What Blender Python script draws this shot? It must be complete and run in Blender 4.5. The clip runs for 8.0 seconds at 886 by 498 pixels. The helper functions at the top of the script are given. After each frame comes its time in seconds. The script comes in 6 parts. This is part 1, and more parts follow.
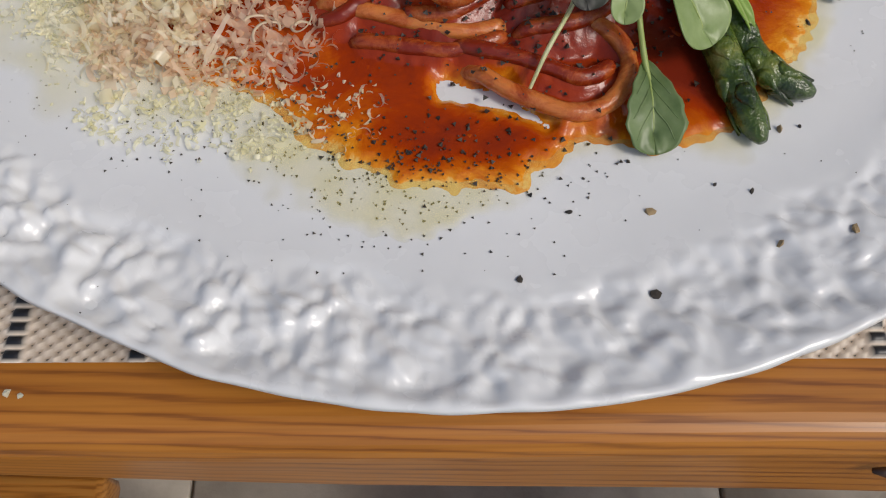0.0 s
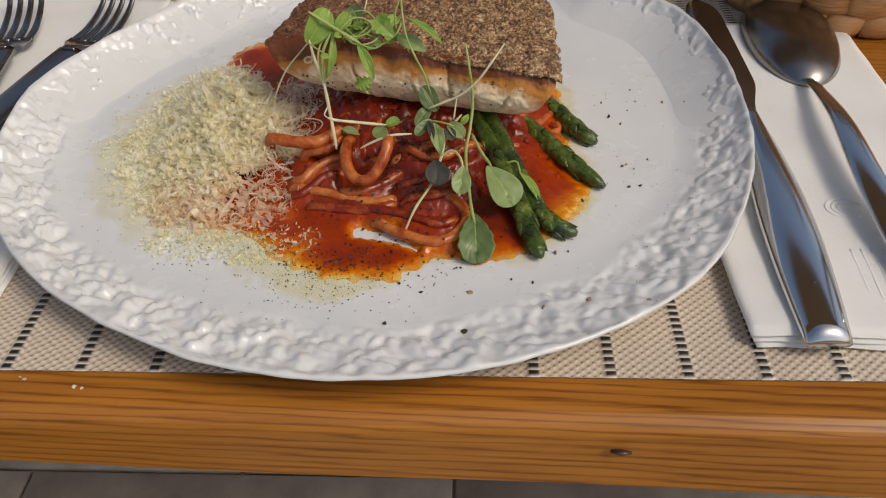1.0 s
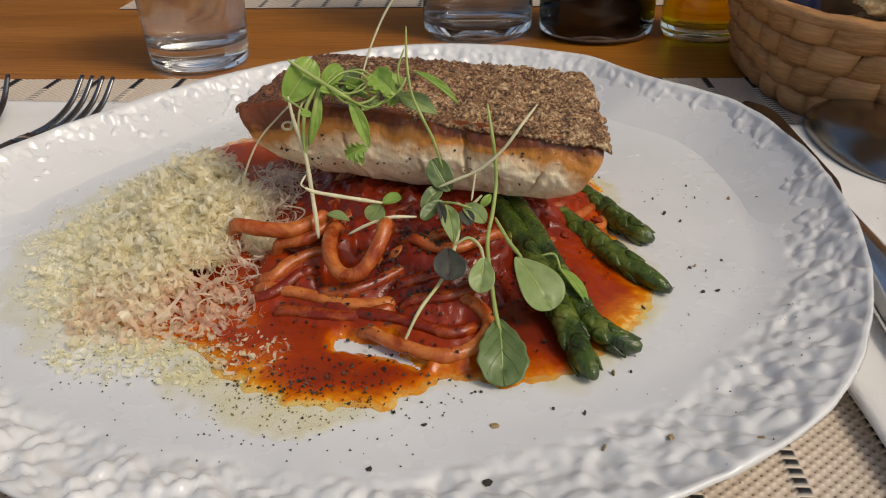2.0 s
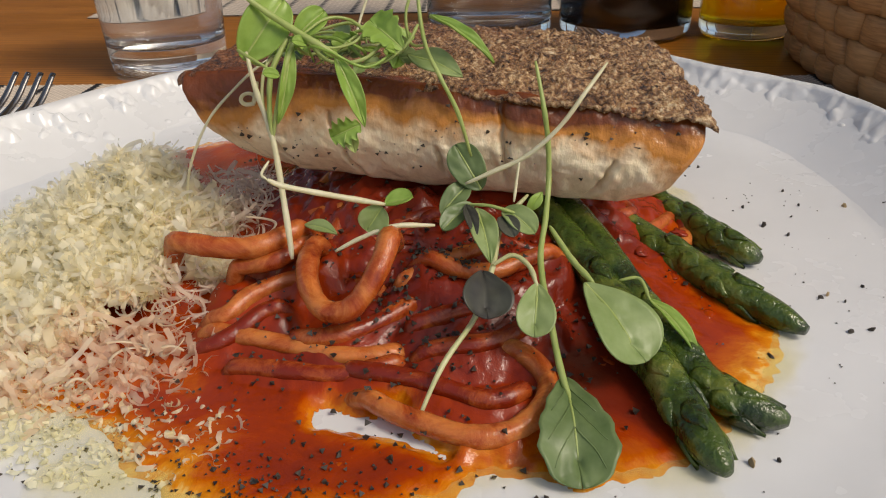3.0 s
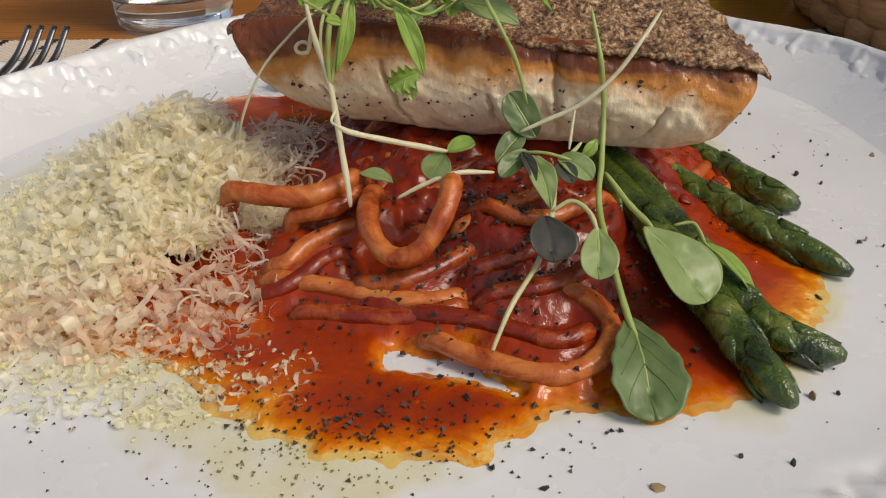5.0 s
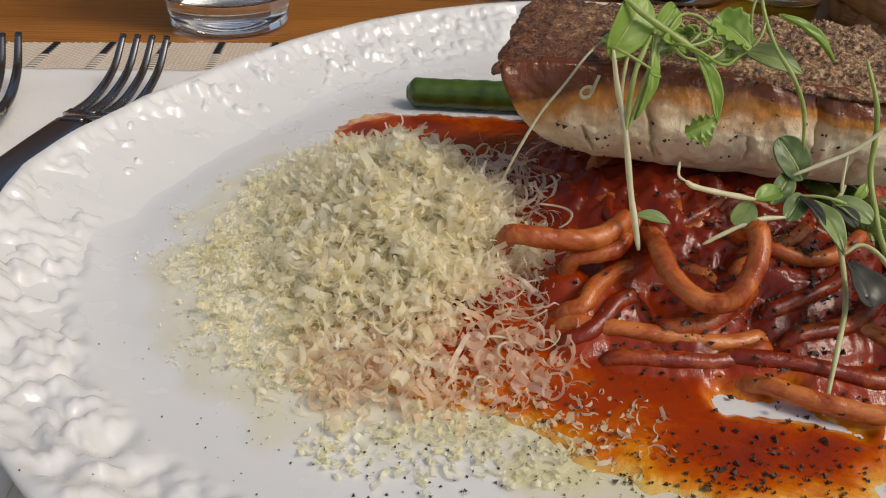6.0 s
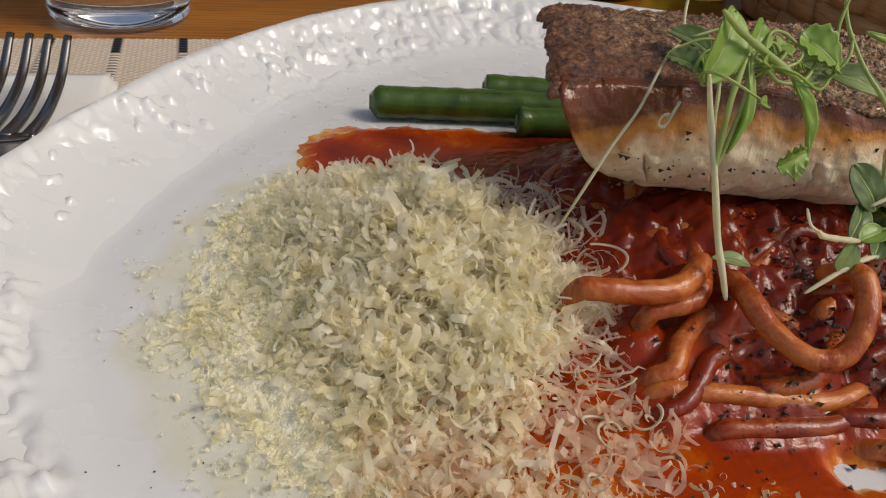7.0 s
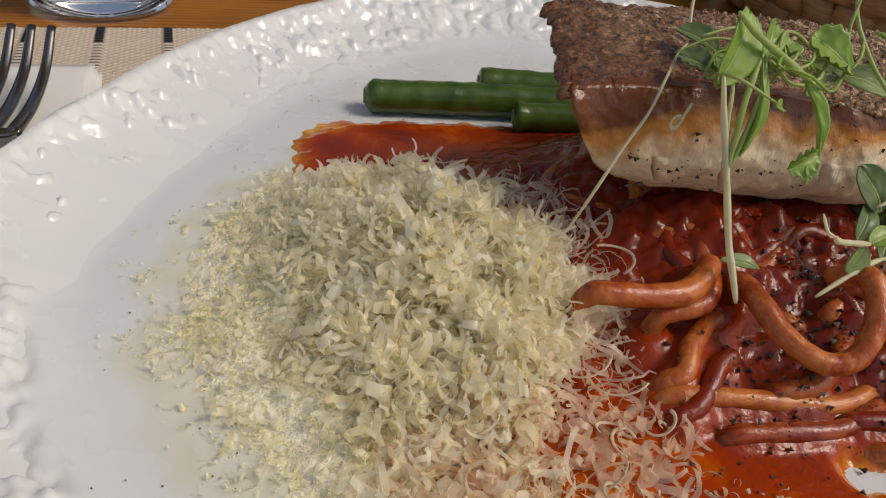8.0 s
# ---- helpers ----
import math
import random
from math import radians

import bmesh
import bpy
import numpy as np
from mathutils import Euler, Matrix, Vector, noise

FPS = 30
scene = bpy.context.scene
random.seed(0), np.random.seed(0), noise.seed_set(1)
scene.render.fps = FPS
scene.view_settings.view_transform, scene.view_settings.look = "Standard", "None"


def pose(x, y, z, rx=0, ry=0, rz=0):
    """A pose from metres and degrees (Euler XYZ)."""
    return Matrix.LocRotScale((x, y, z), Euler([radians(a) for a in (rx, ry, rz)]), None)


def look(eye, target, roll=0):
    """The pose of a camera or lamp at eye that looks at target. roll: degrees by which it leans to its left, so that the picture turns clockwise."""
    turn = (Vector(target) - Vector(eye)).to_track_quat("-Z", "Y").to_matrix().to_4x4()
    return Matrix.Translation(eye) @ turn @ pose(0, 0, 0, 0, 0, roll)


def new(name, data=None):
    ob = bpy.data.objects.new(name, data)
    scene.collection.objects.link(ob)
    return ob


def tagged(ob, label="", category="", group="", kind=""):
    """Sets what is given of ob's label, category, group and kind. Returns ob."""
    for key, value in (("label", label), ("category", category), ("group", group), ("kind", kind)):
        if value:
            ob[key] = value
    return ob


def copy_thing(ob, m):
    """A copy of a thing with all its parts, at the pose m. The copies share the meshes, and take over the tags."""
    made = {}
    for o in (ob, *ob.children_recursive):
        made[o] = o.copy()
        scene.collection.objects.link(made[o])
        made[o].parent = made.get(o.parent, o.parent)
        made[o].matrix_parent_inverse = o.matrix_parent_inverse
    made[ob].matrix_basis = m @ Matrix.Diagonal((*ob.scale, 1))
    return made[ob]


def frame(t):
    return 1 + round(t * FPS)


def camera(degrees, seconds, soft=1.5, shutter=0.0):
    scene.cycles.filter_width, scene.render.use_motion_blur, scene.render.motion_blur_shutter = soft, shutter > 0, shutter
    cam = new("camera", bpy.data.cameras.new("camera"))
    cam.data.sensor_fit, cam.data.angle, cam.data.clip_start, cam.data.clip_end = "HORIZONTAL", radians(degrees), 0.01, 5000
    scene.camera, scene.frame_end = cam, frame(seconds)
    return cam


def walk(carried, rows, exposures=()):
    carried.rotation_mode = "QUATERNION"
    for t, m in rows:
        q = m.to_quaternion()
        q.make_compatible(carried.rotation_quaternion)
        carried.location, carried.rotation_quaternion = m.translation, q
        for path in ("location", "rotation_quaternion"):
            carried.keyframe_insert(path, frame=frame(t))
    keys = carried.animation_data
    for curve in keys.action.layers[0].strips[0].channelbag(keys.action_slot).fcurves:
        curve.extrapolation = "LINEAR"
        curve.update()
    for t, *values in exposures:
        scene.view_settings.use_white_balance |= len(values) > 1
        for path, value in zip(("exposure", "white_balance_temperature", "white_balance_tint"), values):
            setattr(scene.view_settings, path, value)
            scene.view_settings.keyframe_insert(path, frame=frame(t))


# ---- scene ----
cam = camera(59.5, 8.0, soft=1.1)
TINT = 9
EXPOSURES = [(0.0, -0.30, 6450), (0.5, -0.34, 6800), (1.5, -0.40, 7100), (3.0, -0.18, 7100), (4.2, -0.18, 7100), (5.5, -0.28, 7000), (6.5, -0.40, 7000), (8.0, -0.44, 7000)]
PATH = [
    (0, (-0.031, -0.167, 0.163), (0.004, 0.709, -1.634), 1.9),
    (0.5, (0.002, -0.237, 0.2), (-0.05, 0.997, -1.374), -2.1),
    (1, (0.018, -0.287, 0.218), (-0.049, 1.192, -1.128), -1.3),
    (1.2, (0.016, -0.281, 0.214), (-0.055, 1.269, -1.048), -1.2),
    (1.5, (0.014, -0.266, 0.197), (-0.068, 1.378, -0.94), -0.9),
    (1.7, (0.016, -0.256, 0.177), (-0.078, 1.43, -0.895), -1.0),
    (2.8, (0.006, -0.175, 0.115), (-0.097, 1.596, -0.808), -1.4),
    (3, (0.004, -0.169, 0.11), (-0.095, 1.605, -0.807), -1.6),
    (3.5, (0.003, -0.166, 0.109), (-0.094, 1.599, -0.827), -1.6),
    (4, (0.004, -0.165, 0.106), (-0.083, 1.593, -0.843), -1.4),
    (4.2, (0.005, -0.165, 0.106), (-0.08, 1.587, -0.855), -1.2),
    (5.3, (-0.038, -0.179, 0.114), (-0.062, 1.542, -0.904), -0.8),
    (5.5, (-0.061, -0.181, 0.119), (-0.042, 1.536, -0.906), 0.3),
    (6, (-0.099, -0.166, 0.122), (0.074, 1.531, -0.922), 1.9),
    (6.5, (-0.127, -0.143, 0.123), (0.241, 1.51, -0.94), 4.0),
    (7, (-0.135, -0.124, 0.117), (0.396, 1.484, -0.946), 5.9),
    (7.5, (-0.143, -0.117, 0.121), (0.48, 1.455, -0.948), 7.1),
    (8, (-0.14, -0.118, 0.118), (0.445, 1.454, -0.972), 6.9),
]
walk(cam, [(t, look(eye, target, roll)) for t, eye, target, roll in PATH], [(t, e, k, TINT) for t, e, k in EXPOSURES])

# ---- light ----
SUN_EL, SUN_AZ = 49.0, 120.0      # azimuth: degrees to the right of straight ahead (+y)
world = bpy.data.worlds.new("sky")
scene.world = world
world.use_nodes = True
wn = world.node_tree.nodes
sky = wn.new("ShaderNodeTexSky")
sky.sky_type, sky.sun_disc = "NISHITA", False
sky.sun_elevation, sky.sun_rotation = radians(SUN_EL), radians(SUN_AZ)
sky.dust_density = 3.0
world.node_tree.links.new(sky.outputs[0], wn["Background"].inputs[0])
wn["Background"].inputs[1].default_value = 0.15
sun = new("sun", bpy.data.lights.new("sun", "SUN"))
sun.data.energy, sun.data.angle, sun.data.color = 1.9, radians(18), (1.0, 0.94, 0.86)
sun.matrix_world = look((0, 0, 3), (-3 * math.sin(radians(SUN_AZ)) / math.tan(radians(SUN_EL)), -3 * math.cos(radians(SUN_AZ)) / math.tan(radians(SUN_EL)), 0))

# ---- mesh helpers ----
def mesh_of(name, verts, faces, smooth=True):
    me = bpy.data.meshes.new(name)
    me.from_pydata([tuple(v) for v in verts], [], [tuple(f) for f in faces])
    if smooth:
        me.polygons.foreach_set("use_smooth", [True] * len(me.polygons))
    me.update()
    return me


def thing(name, base, label, category, group="", kind=""):
    ob = new(name)
    ob.empty_display_size = 0.01
    ob.location = base
    return tagged(ob, label, category, group, kind)


def origin_of(ob):
    p = Vector((0, 0, 0))
    while ob is not None:
        p += ob.location
        ob = ob.parent
    return p


def part(name, me, material, parent, label="", at=None):
    """Links a mesh whose vertices are in world metres as one part of parent."""
    if at is not None:
        place = Vector(at)
    else:
        place = origin_of(parent)
    me.transform(Matrix.Translation(-place))
    ob = new(name, me)
    ob.parent = parent
    ob.location = place - origin_of(parent)
    if material:
        me.materials.append(material)
    return tagged(ob, label)


def solo(name, me, material, base, label, category, group="", kind=""):
    """A thing that is one plain mesh."""
    me.transform(Matrix.Translation(-Vector(base)))
    ob = new(name, me)
    ob.location = base
    me.materials.append(material)
    return tagged(ob, label, category, group, kind)


def merge(*pieces):
    V, F = [], []
    for v, f in pieces:
        n = len(V)
        V += [tuple(p) for p in v]
        F += [tuple(i + n for i in q) for q in f]
    return V, F


def spline(pts, n):
    """A smooth line of n points through a few given ones."""
    P = np.array(pts, float)
    P = np.vstack([2 * P[0] - P[1], P, 2 * P[-1] - P[-2]])
    out = []
    for s in np.linspace(0, len(P) - 3 - 1e-6, n):
        i = int(s)
        t = s - i
        a, b, c, d = P[i], P[i + 1], P[i + 2], P[i + 3]
        out.append(0.5 * (2 * b + (c - a) * t + (2 * a - 5 * b + 4 * c - d) * t * t + (3 * b - a - 3 * c + d) * t ** 3))
    return np.array(out)


def tube(pts, radius, sides=8, flat=1.0):
    """A capped tube along pts; radius: a number or one per point; flat: ratio of the second axis."""
    P = np.array(pts, float)
    n = len(P)
    R = np.broadcast_to(np.array(radius, float), (n,))
    T = np.gradient(P, axis=0)
    T /= np.linalg.norm(T, axis=1)[:, None] + 1e-12
    up = np.array([0, 0, 1.0]) if abs(T[0][2]) < 0.9 else np.array([0, 1.0, 0])
    V, F = [], []
    nrm = np.cross(np.cross(T[0], up), T[0])
    for i in range(n):
        nrm = nrm - T[i] * np.dot(nrm, T[i])
        nrm /= np.linalg.norm(nrm) + 1e-12
        bi = np.cross(T[i], nrm)
        for k in range(sides):
            a = 2 * math.pi * k / sides
            V.append(P[i] + R[i] * (math.cos(a) * bi + flat * math.sin(a) * nrm))
    for i in range(n - 1):
        for k in range(sides):
            k2 = (k + 1) % sides
            F.append((i * sides + k, i * sides + k2, (i + 1) * sides + k2, (i + 1) * sides + k))
    F.append(tuple(range(sides - 1, -1, -1)))
    F.append(tuple((n - 1) * sides + k for k in range(sides)))
    return V, F


def box(x0, x1, y0, y1, z0, z1, bevel=0.0, seg=2):
    bm = bmesh.new()
    bmesh.ops.create_cube(bm, size=1.0, matrix=Matrix.LocRotScale(((x0 + x1) / 2, (y0 + y1) / 2, (z0 + z1) / 2), None, (x1 - x0, y1 - y0, z1 - z0)))
    if bevel:
        bmesh.ops.bevel(bm, geom=bm.edges[:], offset=bevel, segments=seg, profile=0.5, affect="EDGES")
    me = bpy.data.meshes.new("box")
    bm.to_mesh(me)
    bm.free()
    if bevel:
        me.polygons.foreach_set("use_smooth", [True] * len(me.polygons))
    return me


def lathe(profile, cx, cy, sides=64):
    """Turns (radius, z) pairs round the upright through (cx, cy)."""
    V, F = [], []
    for r, z in profile:
        for k in range(sides):
            a = 2 * math.pi * k / sides
            V.append((cx + r * math.cos(a), cy + r * math.sin(a), z))
    for i in range(len(profile) - 1):
        for k in range(sides):
            k2 = (k + 1) % sides
            F.append((i * sides + k, i * sides + k2, (i + 1) * sides + k2, (i + 1) * sides + k))
    return V, F


def sheet(grid):
    """Faces over a rows x columns array of points."""
    G = np.array(grid, float)
    m, n = G.shape[:2]
    V = G.reshape(-1, 3)
    F = [(i * n + j, i * n + j + 1, (i + 1) * n + j + 1, (i + 1) * n + j) for i in range(m - 1) for j in range(n - 1)]
    return V, F


def slab(top, bottom):
    """A closed sheet between two grids of points of the same size."""
    A, B = np.array(top, float), np.array(bottom, float)
    m, n = A.shape[:2]
    V = np.vstack([A.reshape(-1, 3), B.reshape(-1, 3)])
    k = m * n
    F = [(i * n + j, i * n + j + 1, (i + 1) * n + j + 1, (i + 1) * n + j) for i in range(m - 1) for j in range(n - 1)]
    F += [(k + (i + 1) * n + j, k + (i + 1) * n + j + 1, k + i * n + j + 1, k + i * n + j) for i in range(m - 1) for j in range(n - 1)]
    ring = [j for j in range(n)] + [i * n + n - 1 for i in range(1, m)] + [(m - 1) * n + j for j in range(n - 2, -1, -1)] + [i * n for i in range(m - 2, 0, -1)]
    for a, b in zip(ring, ring[1:] + ring[:1]):
        F.append((b, a, k + a, k + b))
    return V, F


def nz(x, y, z=0.0, s=1.0):
    return noise.noise(Vector((x * s, y * s, z * s)))


def smooth01(t):
    t = min(1.0, max(0.0, t))
    return t * t * (3 - 2 * t)


# ---- materials ----
class Nodes:
    def __init__(self, name):
        self.m = bpy.data.materials.new(name)
        self.m.use_nodes = True
        self.t = self.m.node_tree
        self.b = self.t.nodes["Principled BSDF"]

    def add(self, kind, **values):
        n = self.t.nodes.new(kind)
        for k, v in values.items():
            n.inputs[k].default_value = v
        return n

    def link(self, a, b):
        self.t.links.new(a, b)

    def coords(self, scale=(1, 1, 1), rot=(0, 0, 0)):
        c = self.add("ShaderNodeTexCoord")
        m = self.add("ShaderNodeMapping")
        m.inputs["Scale"].default_value = scale
        m.inputs["Rotation"].default_value = rot
        self.link(c.outputs["Object"], m.inputs["Vector"])
        return m.outputs["Vector"]

    def noise(self, vec, scale, detail=4.0, rough=0.55, dist=0.0):
        n = self.add("ShaderNodeTexNoise", Scale=scale, Detail=detail, Roughness=rough, Distortion=dist)
        self.link(vec, n.inputs["Vector"])
        return n.outputs["Fac"]

    def ramp(self, fac, *stops):
        r = self.add("ShaderNodeValToRGB")
        e = r.color_ramp.elements
        while len(e) < len(stops):
            e.new(0.5)
        for el, (p, c) in zip(e, stops):
            el.position = p
            el.color = (*c, 1) if len(c) == 3 else c
        self.link(fac, r.inputs["Fac"])
        return r.outputs["Color"]

    def mix(self, fac, a, b, mode="MIX"):
        n = self.t.nodes.new("ShaderNodeMix")
        n.data_type, n.blend_type = "RGBA", mode
        for sock, v in ((n.inputs[0], fac), (n.inputs[6], a), (n.inputs[7], b)):
            if isinstance(v, (int, float)):
                sock.default_value = v
            elif isinstance(v, tuple):
                sock.default_value = (*v, 1) if len(v) == 3 else v
            else:
                self.link(v, sock)
        return n.outputs[2]

    def math(self, op, a, b=0.0):
        n = self.t.nodes.new("ShaderNodeMath")
        n.operation = op
        for sock, v in ((n.inputs[0], a), (n.inputs[1], b)):
            if isinstance(v, (int, float)):
                sock.default_value = v
            else:
                self.link(v, sock)
        return n.outputs[0]

    def bump(self, height, strength=0.5, distance=0.001):
        n = self.add("ShaderNodeBump", Strength=strength, Distance=distance)
        self.link(height, n.inputs["Height"])
        old = self.b.inputs["Normal"].links
        if old:
            self.link(old[0].from_socket, n.inputs["Normal"])
        self.link(n.outputs["Normal"], self.b.inputs["Normal"])

    def set(self, **values):
        for k, v in values.items():
            s = self.b.inputs[k.replace("_", " ")]
            if isinstance(v, (int, float)):
                s.default_value = v
            elif isinstance(v, tuple):
                s.default_value = (*v, 1) if s.type == "RGBA" and len(v) == 3 else v
            else:
                self.link(v, s)
        return self.m


def blotchy(name, a, b, scale, rough=0.5, bump_scale=0, bump=0.3, dist=0.0005, detail=5.0, **more):
    """A surface that wanders between two colours, with fine relief."""
    n = Nodes(name)
    vec = n.coords()
    f = n.noise(vec, scale, detail)
    n.set(Base_Color=n.ramp(f, (0.3, a), (0.7, b)), Roughness=rough)
    if bump_scale:
        n.bump(n.noise(vec, bump_scale, 5), bump, dist)
    return n.set(**more)


def wood(name, dark, mid, light, rough=0.35, axis=0, scale=1.0):
    """Varnished wood, its grain along one axis."""
    n = Nodes(name)
    s = [1.0, 1.0, 1.0]
    s[axis] = 0.05
    w = n.add("ShaderNodeTexWave", Scale=150.0 * scale, Distortion=6.0, Detail=4.0)
    w.inputs["Detail Scale"].default_value = 1.3
    w.inputs["Detail Roughness"].default_value = 0.6
    w.bands_direction = "DIAGONAL"
    n.link(n.coords(tuple(s)), w.inputs["Vector"])
    s2 = [520 * scale] * 3
    s2[axis] = 14 * scale
    fine = n.noise(n.coords(tuple(s2)), 1.0, 3)
    broad = n.noise(n.coords((3, 22, 22)), 1.0, 4)
    col = n.ramp(w.outputs["Fac"], (0.0, dark), (0.16, mid), (0.60, light))
    col = n.mix(0.35, col, n.ramp(fine, (0.35, dark), (0.60, light)), "MIX")
    col = n.mix(0.55, col, n.ramp(broad, (0.32, (0.62, 0.56, 0.50)), (0.62, (1, 1, 1))), "MULTIPLY")
    n.bump(fine, 0.15, 0.0003)
    n.set(Roughness=n.ramp(broad, (0.3, (rough - 0.08,) * 3), (0.7, (rough + 0.12,) * 3)))
    return n.set(Base_Color=col, Coat_Weight=0.15, Coat_Roughness=0.15, Specular_IOR_Level=0.45)


M_TABLE = wood("table_wood", (0.18, 0.054, 0.005), (0.34, 0.116, 0.011), (0.43, 0.165, 0.020), 0.35)
M_STOOL = wood("stool_wood", (0.22, 0.08, 0.012), (0.36, 0.14, 0.02), (0.42, 0.19, 0.04), 0.4)
M_DARKWOOD = wood("dark_wood", (0.03, 0.013, 0.006), (0.06, 0.025, 0.012), (0.09, 0.04, 0.02), 0.4)
M_BOARD = wood("board_wood", (0.09, 0.04, 0.015), (0.16, 0.075, 0.03), (0.22, 0.11, 0.045), 0.6, 0, 0.3)
M_FLOOR = blotchy("floor_stone", (0.31, 0.28, 0.235), (0.50, 0.455, 0.39), 14, 0.6, 180, 0.4, 0.002)
M_WALL = blotchy("wall_plaster", (0.50, 0.43, 0.34), (0.60, 0.53, 0.43), 5, 0.85, 240, 0.3, 0.002)
M_CEIL = blotchy("ceiling_boards", (0.34, 0.24, 0.14), (0.45, 0.33, 0.21), 7, 0.7, 200, 0.3, 0.002)
M_GROUND = blotchy("garden_ground", (0.10, 0.11, 0.06), (0.20, 0.19, 0.12), 2, 0.9, 40, 0.5, 0.01)
M_GLASS = Nodes("clear_glass").set(Base_Color=(0.97, 0.985, 0.98), Roughness=0.0, Transmission_Weight=1.0, IOR=1.5)
M_WATER = Nodes("water").set(Base_Color=(0.98, 0.99, 1.0), Roughness=0.0, Transmission_Weight=1.0, IOR=1.33)
M_OIL = Nodes("olive_oil").set(Base_Color=(0.95, 0.66, 0.02), Roughness=0.0, Transmission_Weight=1.0, IOR=1.46)
M_VINEGAR = Nodes("vinegar").set(Base_Color=(0.008, 0.004, 0.003), Roughness=0.04)


def steel(name, tone, rough):
    n = Nodes(name)
    vec = n.coords((60, 60, 60))
    f = n.noise(vec, 6, 6)
    n.bump(n.noise(n.coords((900, 60, 900)), 1.0, 3), 0.02, 0.0001)
    return n.set(Base_Color=tone, Metallic=1.0, Roughness=n.ramp(f, (0.3, (rough * 0.92,) * 3), (0.7, (rough * 1.10,) * 3)))


M_STEEL = steel("polished_steel", (0.62, 0.62, 0.63), 0.13)
# Darker, rougher copy of the steel: dim surroundings it mirrors are in its tone.
M_STEEL_DARK = steel("dim_mirror_steel", (0.30, 0.285, 0.27), 0.24)


def porcelain():
    n = Nodes("glazed_porcelain")
    vec = n.coords()
    f = n.noise(vec, 30, 4)
    n.bump(n.noise(vec, 55, 3), 0.12, 0.001)
    n.bump(n.noise(vec, 600, 2), 0.03, 0.0003)
    return n.set(Base_Color=n.ramp(f, (0.3, (0.655, 0.662, 0.664)), (0.7, (0.705, 0.712, 0.714))), Roughness=n.ramp(n.noise(vec, 45, 4), (0.3, (0.22,) * 3), (0.75, (0.32,) * 3)), Coat_Weight=0.25, Coat_Roughness=0.20)


M_PLATE = porcelain()


def woven():
    """Vinyl yarn: pale yarn with black bundles at every pitch of the stripe."""
    n = Nodes("woven_vinyl")
    at = n.add("ShaderNodeAttribute")
    at.attribute_name = "yarn"
    vec = n.coords()
    f = n.noise(vec, 700, 2)
    g = n.noise(vec, 25, 4)
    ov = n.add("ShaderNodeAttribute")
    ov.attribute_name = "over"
    # Low yarn brown, crowns cream: the weave's recess shade is put into the colour.
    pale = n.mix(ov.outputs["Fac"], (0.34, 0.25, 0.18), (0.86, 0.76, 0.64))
    pale = n.mix(0.4, pale, n.ramp(f, (0.3, (0.7, 0.68, 0.65)), (0.7, (1, 1, 1))), "MULTIPLY")
    pale = n.mix(0.35, pale, n.ramp(g, (0.35, (0.75, 0.72, 0.68)), (0.65, (1, 1, 1))), "MULTIPLY")
    col = n.mix(at.outputs["Fac"], pale, (0.012, 0.012, 0.014))
    return n.set(Base_Color=col, Roughness=0.42)


M_MAT = woven()


def paper():
    n = Nodes("paper_napkin")
    vec = n.coords()
    n.bump(n.noise(vec, 900, 3), 0.35, 0.0004)
    n.bump(n.noise(vec, 60, 3), 0.25, 0.002)
    v = n.add("ShaderNodeTexVoronoi", Scale=420)
    n.link(vec, v.inputs["Vector"])
    n.bump(v.outputs["Distance"], 0.12, 0.0005)
    f = n.noise(vec, 20, 4)
    return n.set(Base_Color=n.ramp(f, (0.3, (0.70, 0.69, 0.67)), (0.7, (0.78, 0.77, 0.75))), Roughness=0.9)


M_PAPER = paper()


def sauce():
    """Oil that is yellow where thin, orange, then tomato red where thick."""
    n = Nodes("tomato_sauce")
    at = n.add("ShaderNodeAttribute")
    at.attribute_name = "thick"
    vec = n.coords()
    f = n.noise(vec, 48, 6, 0.7, 1.2)
    g = n.noise(vec, 260, 5, 0.65)
    amount = n.math("ADD", at.outputs["Fac"], n.math("MULTIPLY", n.math("SUBTRACT", f, 0.5), 1.0))
    amount = n.math("ADD", amount, n.math("MULTIPLY", n.math("SUBTRACT", g, 0.5), 0.3))
    col = n.ramp(amount, (0.0, (0.70, 0.44, 0.12)), (0.08, (0.66, 0.24, 0.012)), (0.26, (0.48, 0.095, 0.003)), (0.50, (0.33, 0.034, 0.002)), (0.80, (0.22, 0.022, 0.006)), (1.0, (0.16, 0.016, 0.006)))
    n.bump(f, 0.3, 0.0012)
    n.bump(g, 0.35, 0.0006)
    n.bump(n.noise(vec, 800, 4), 0.25, 0.0003)
    return n.set(Base_Color=col, Roughness=n.ramp(at.outputs["Fac"], (0.5, (0.07,) * 3), (0.85, (0.17,) * 3)), Specular_IOR_Level=0.32)


M_SAUCE = sauce()


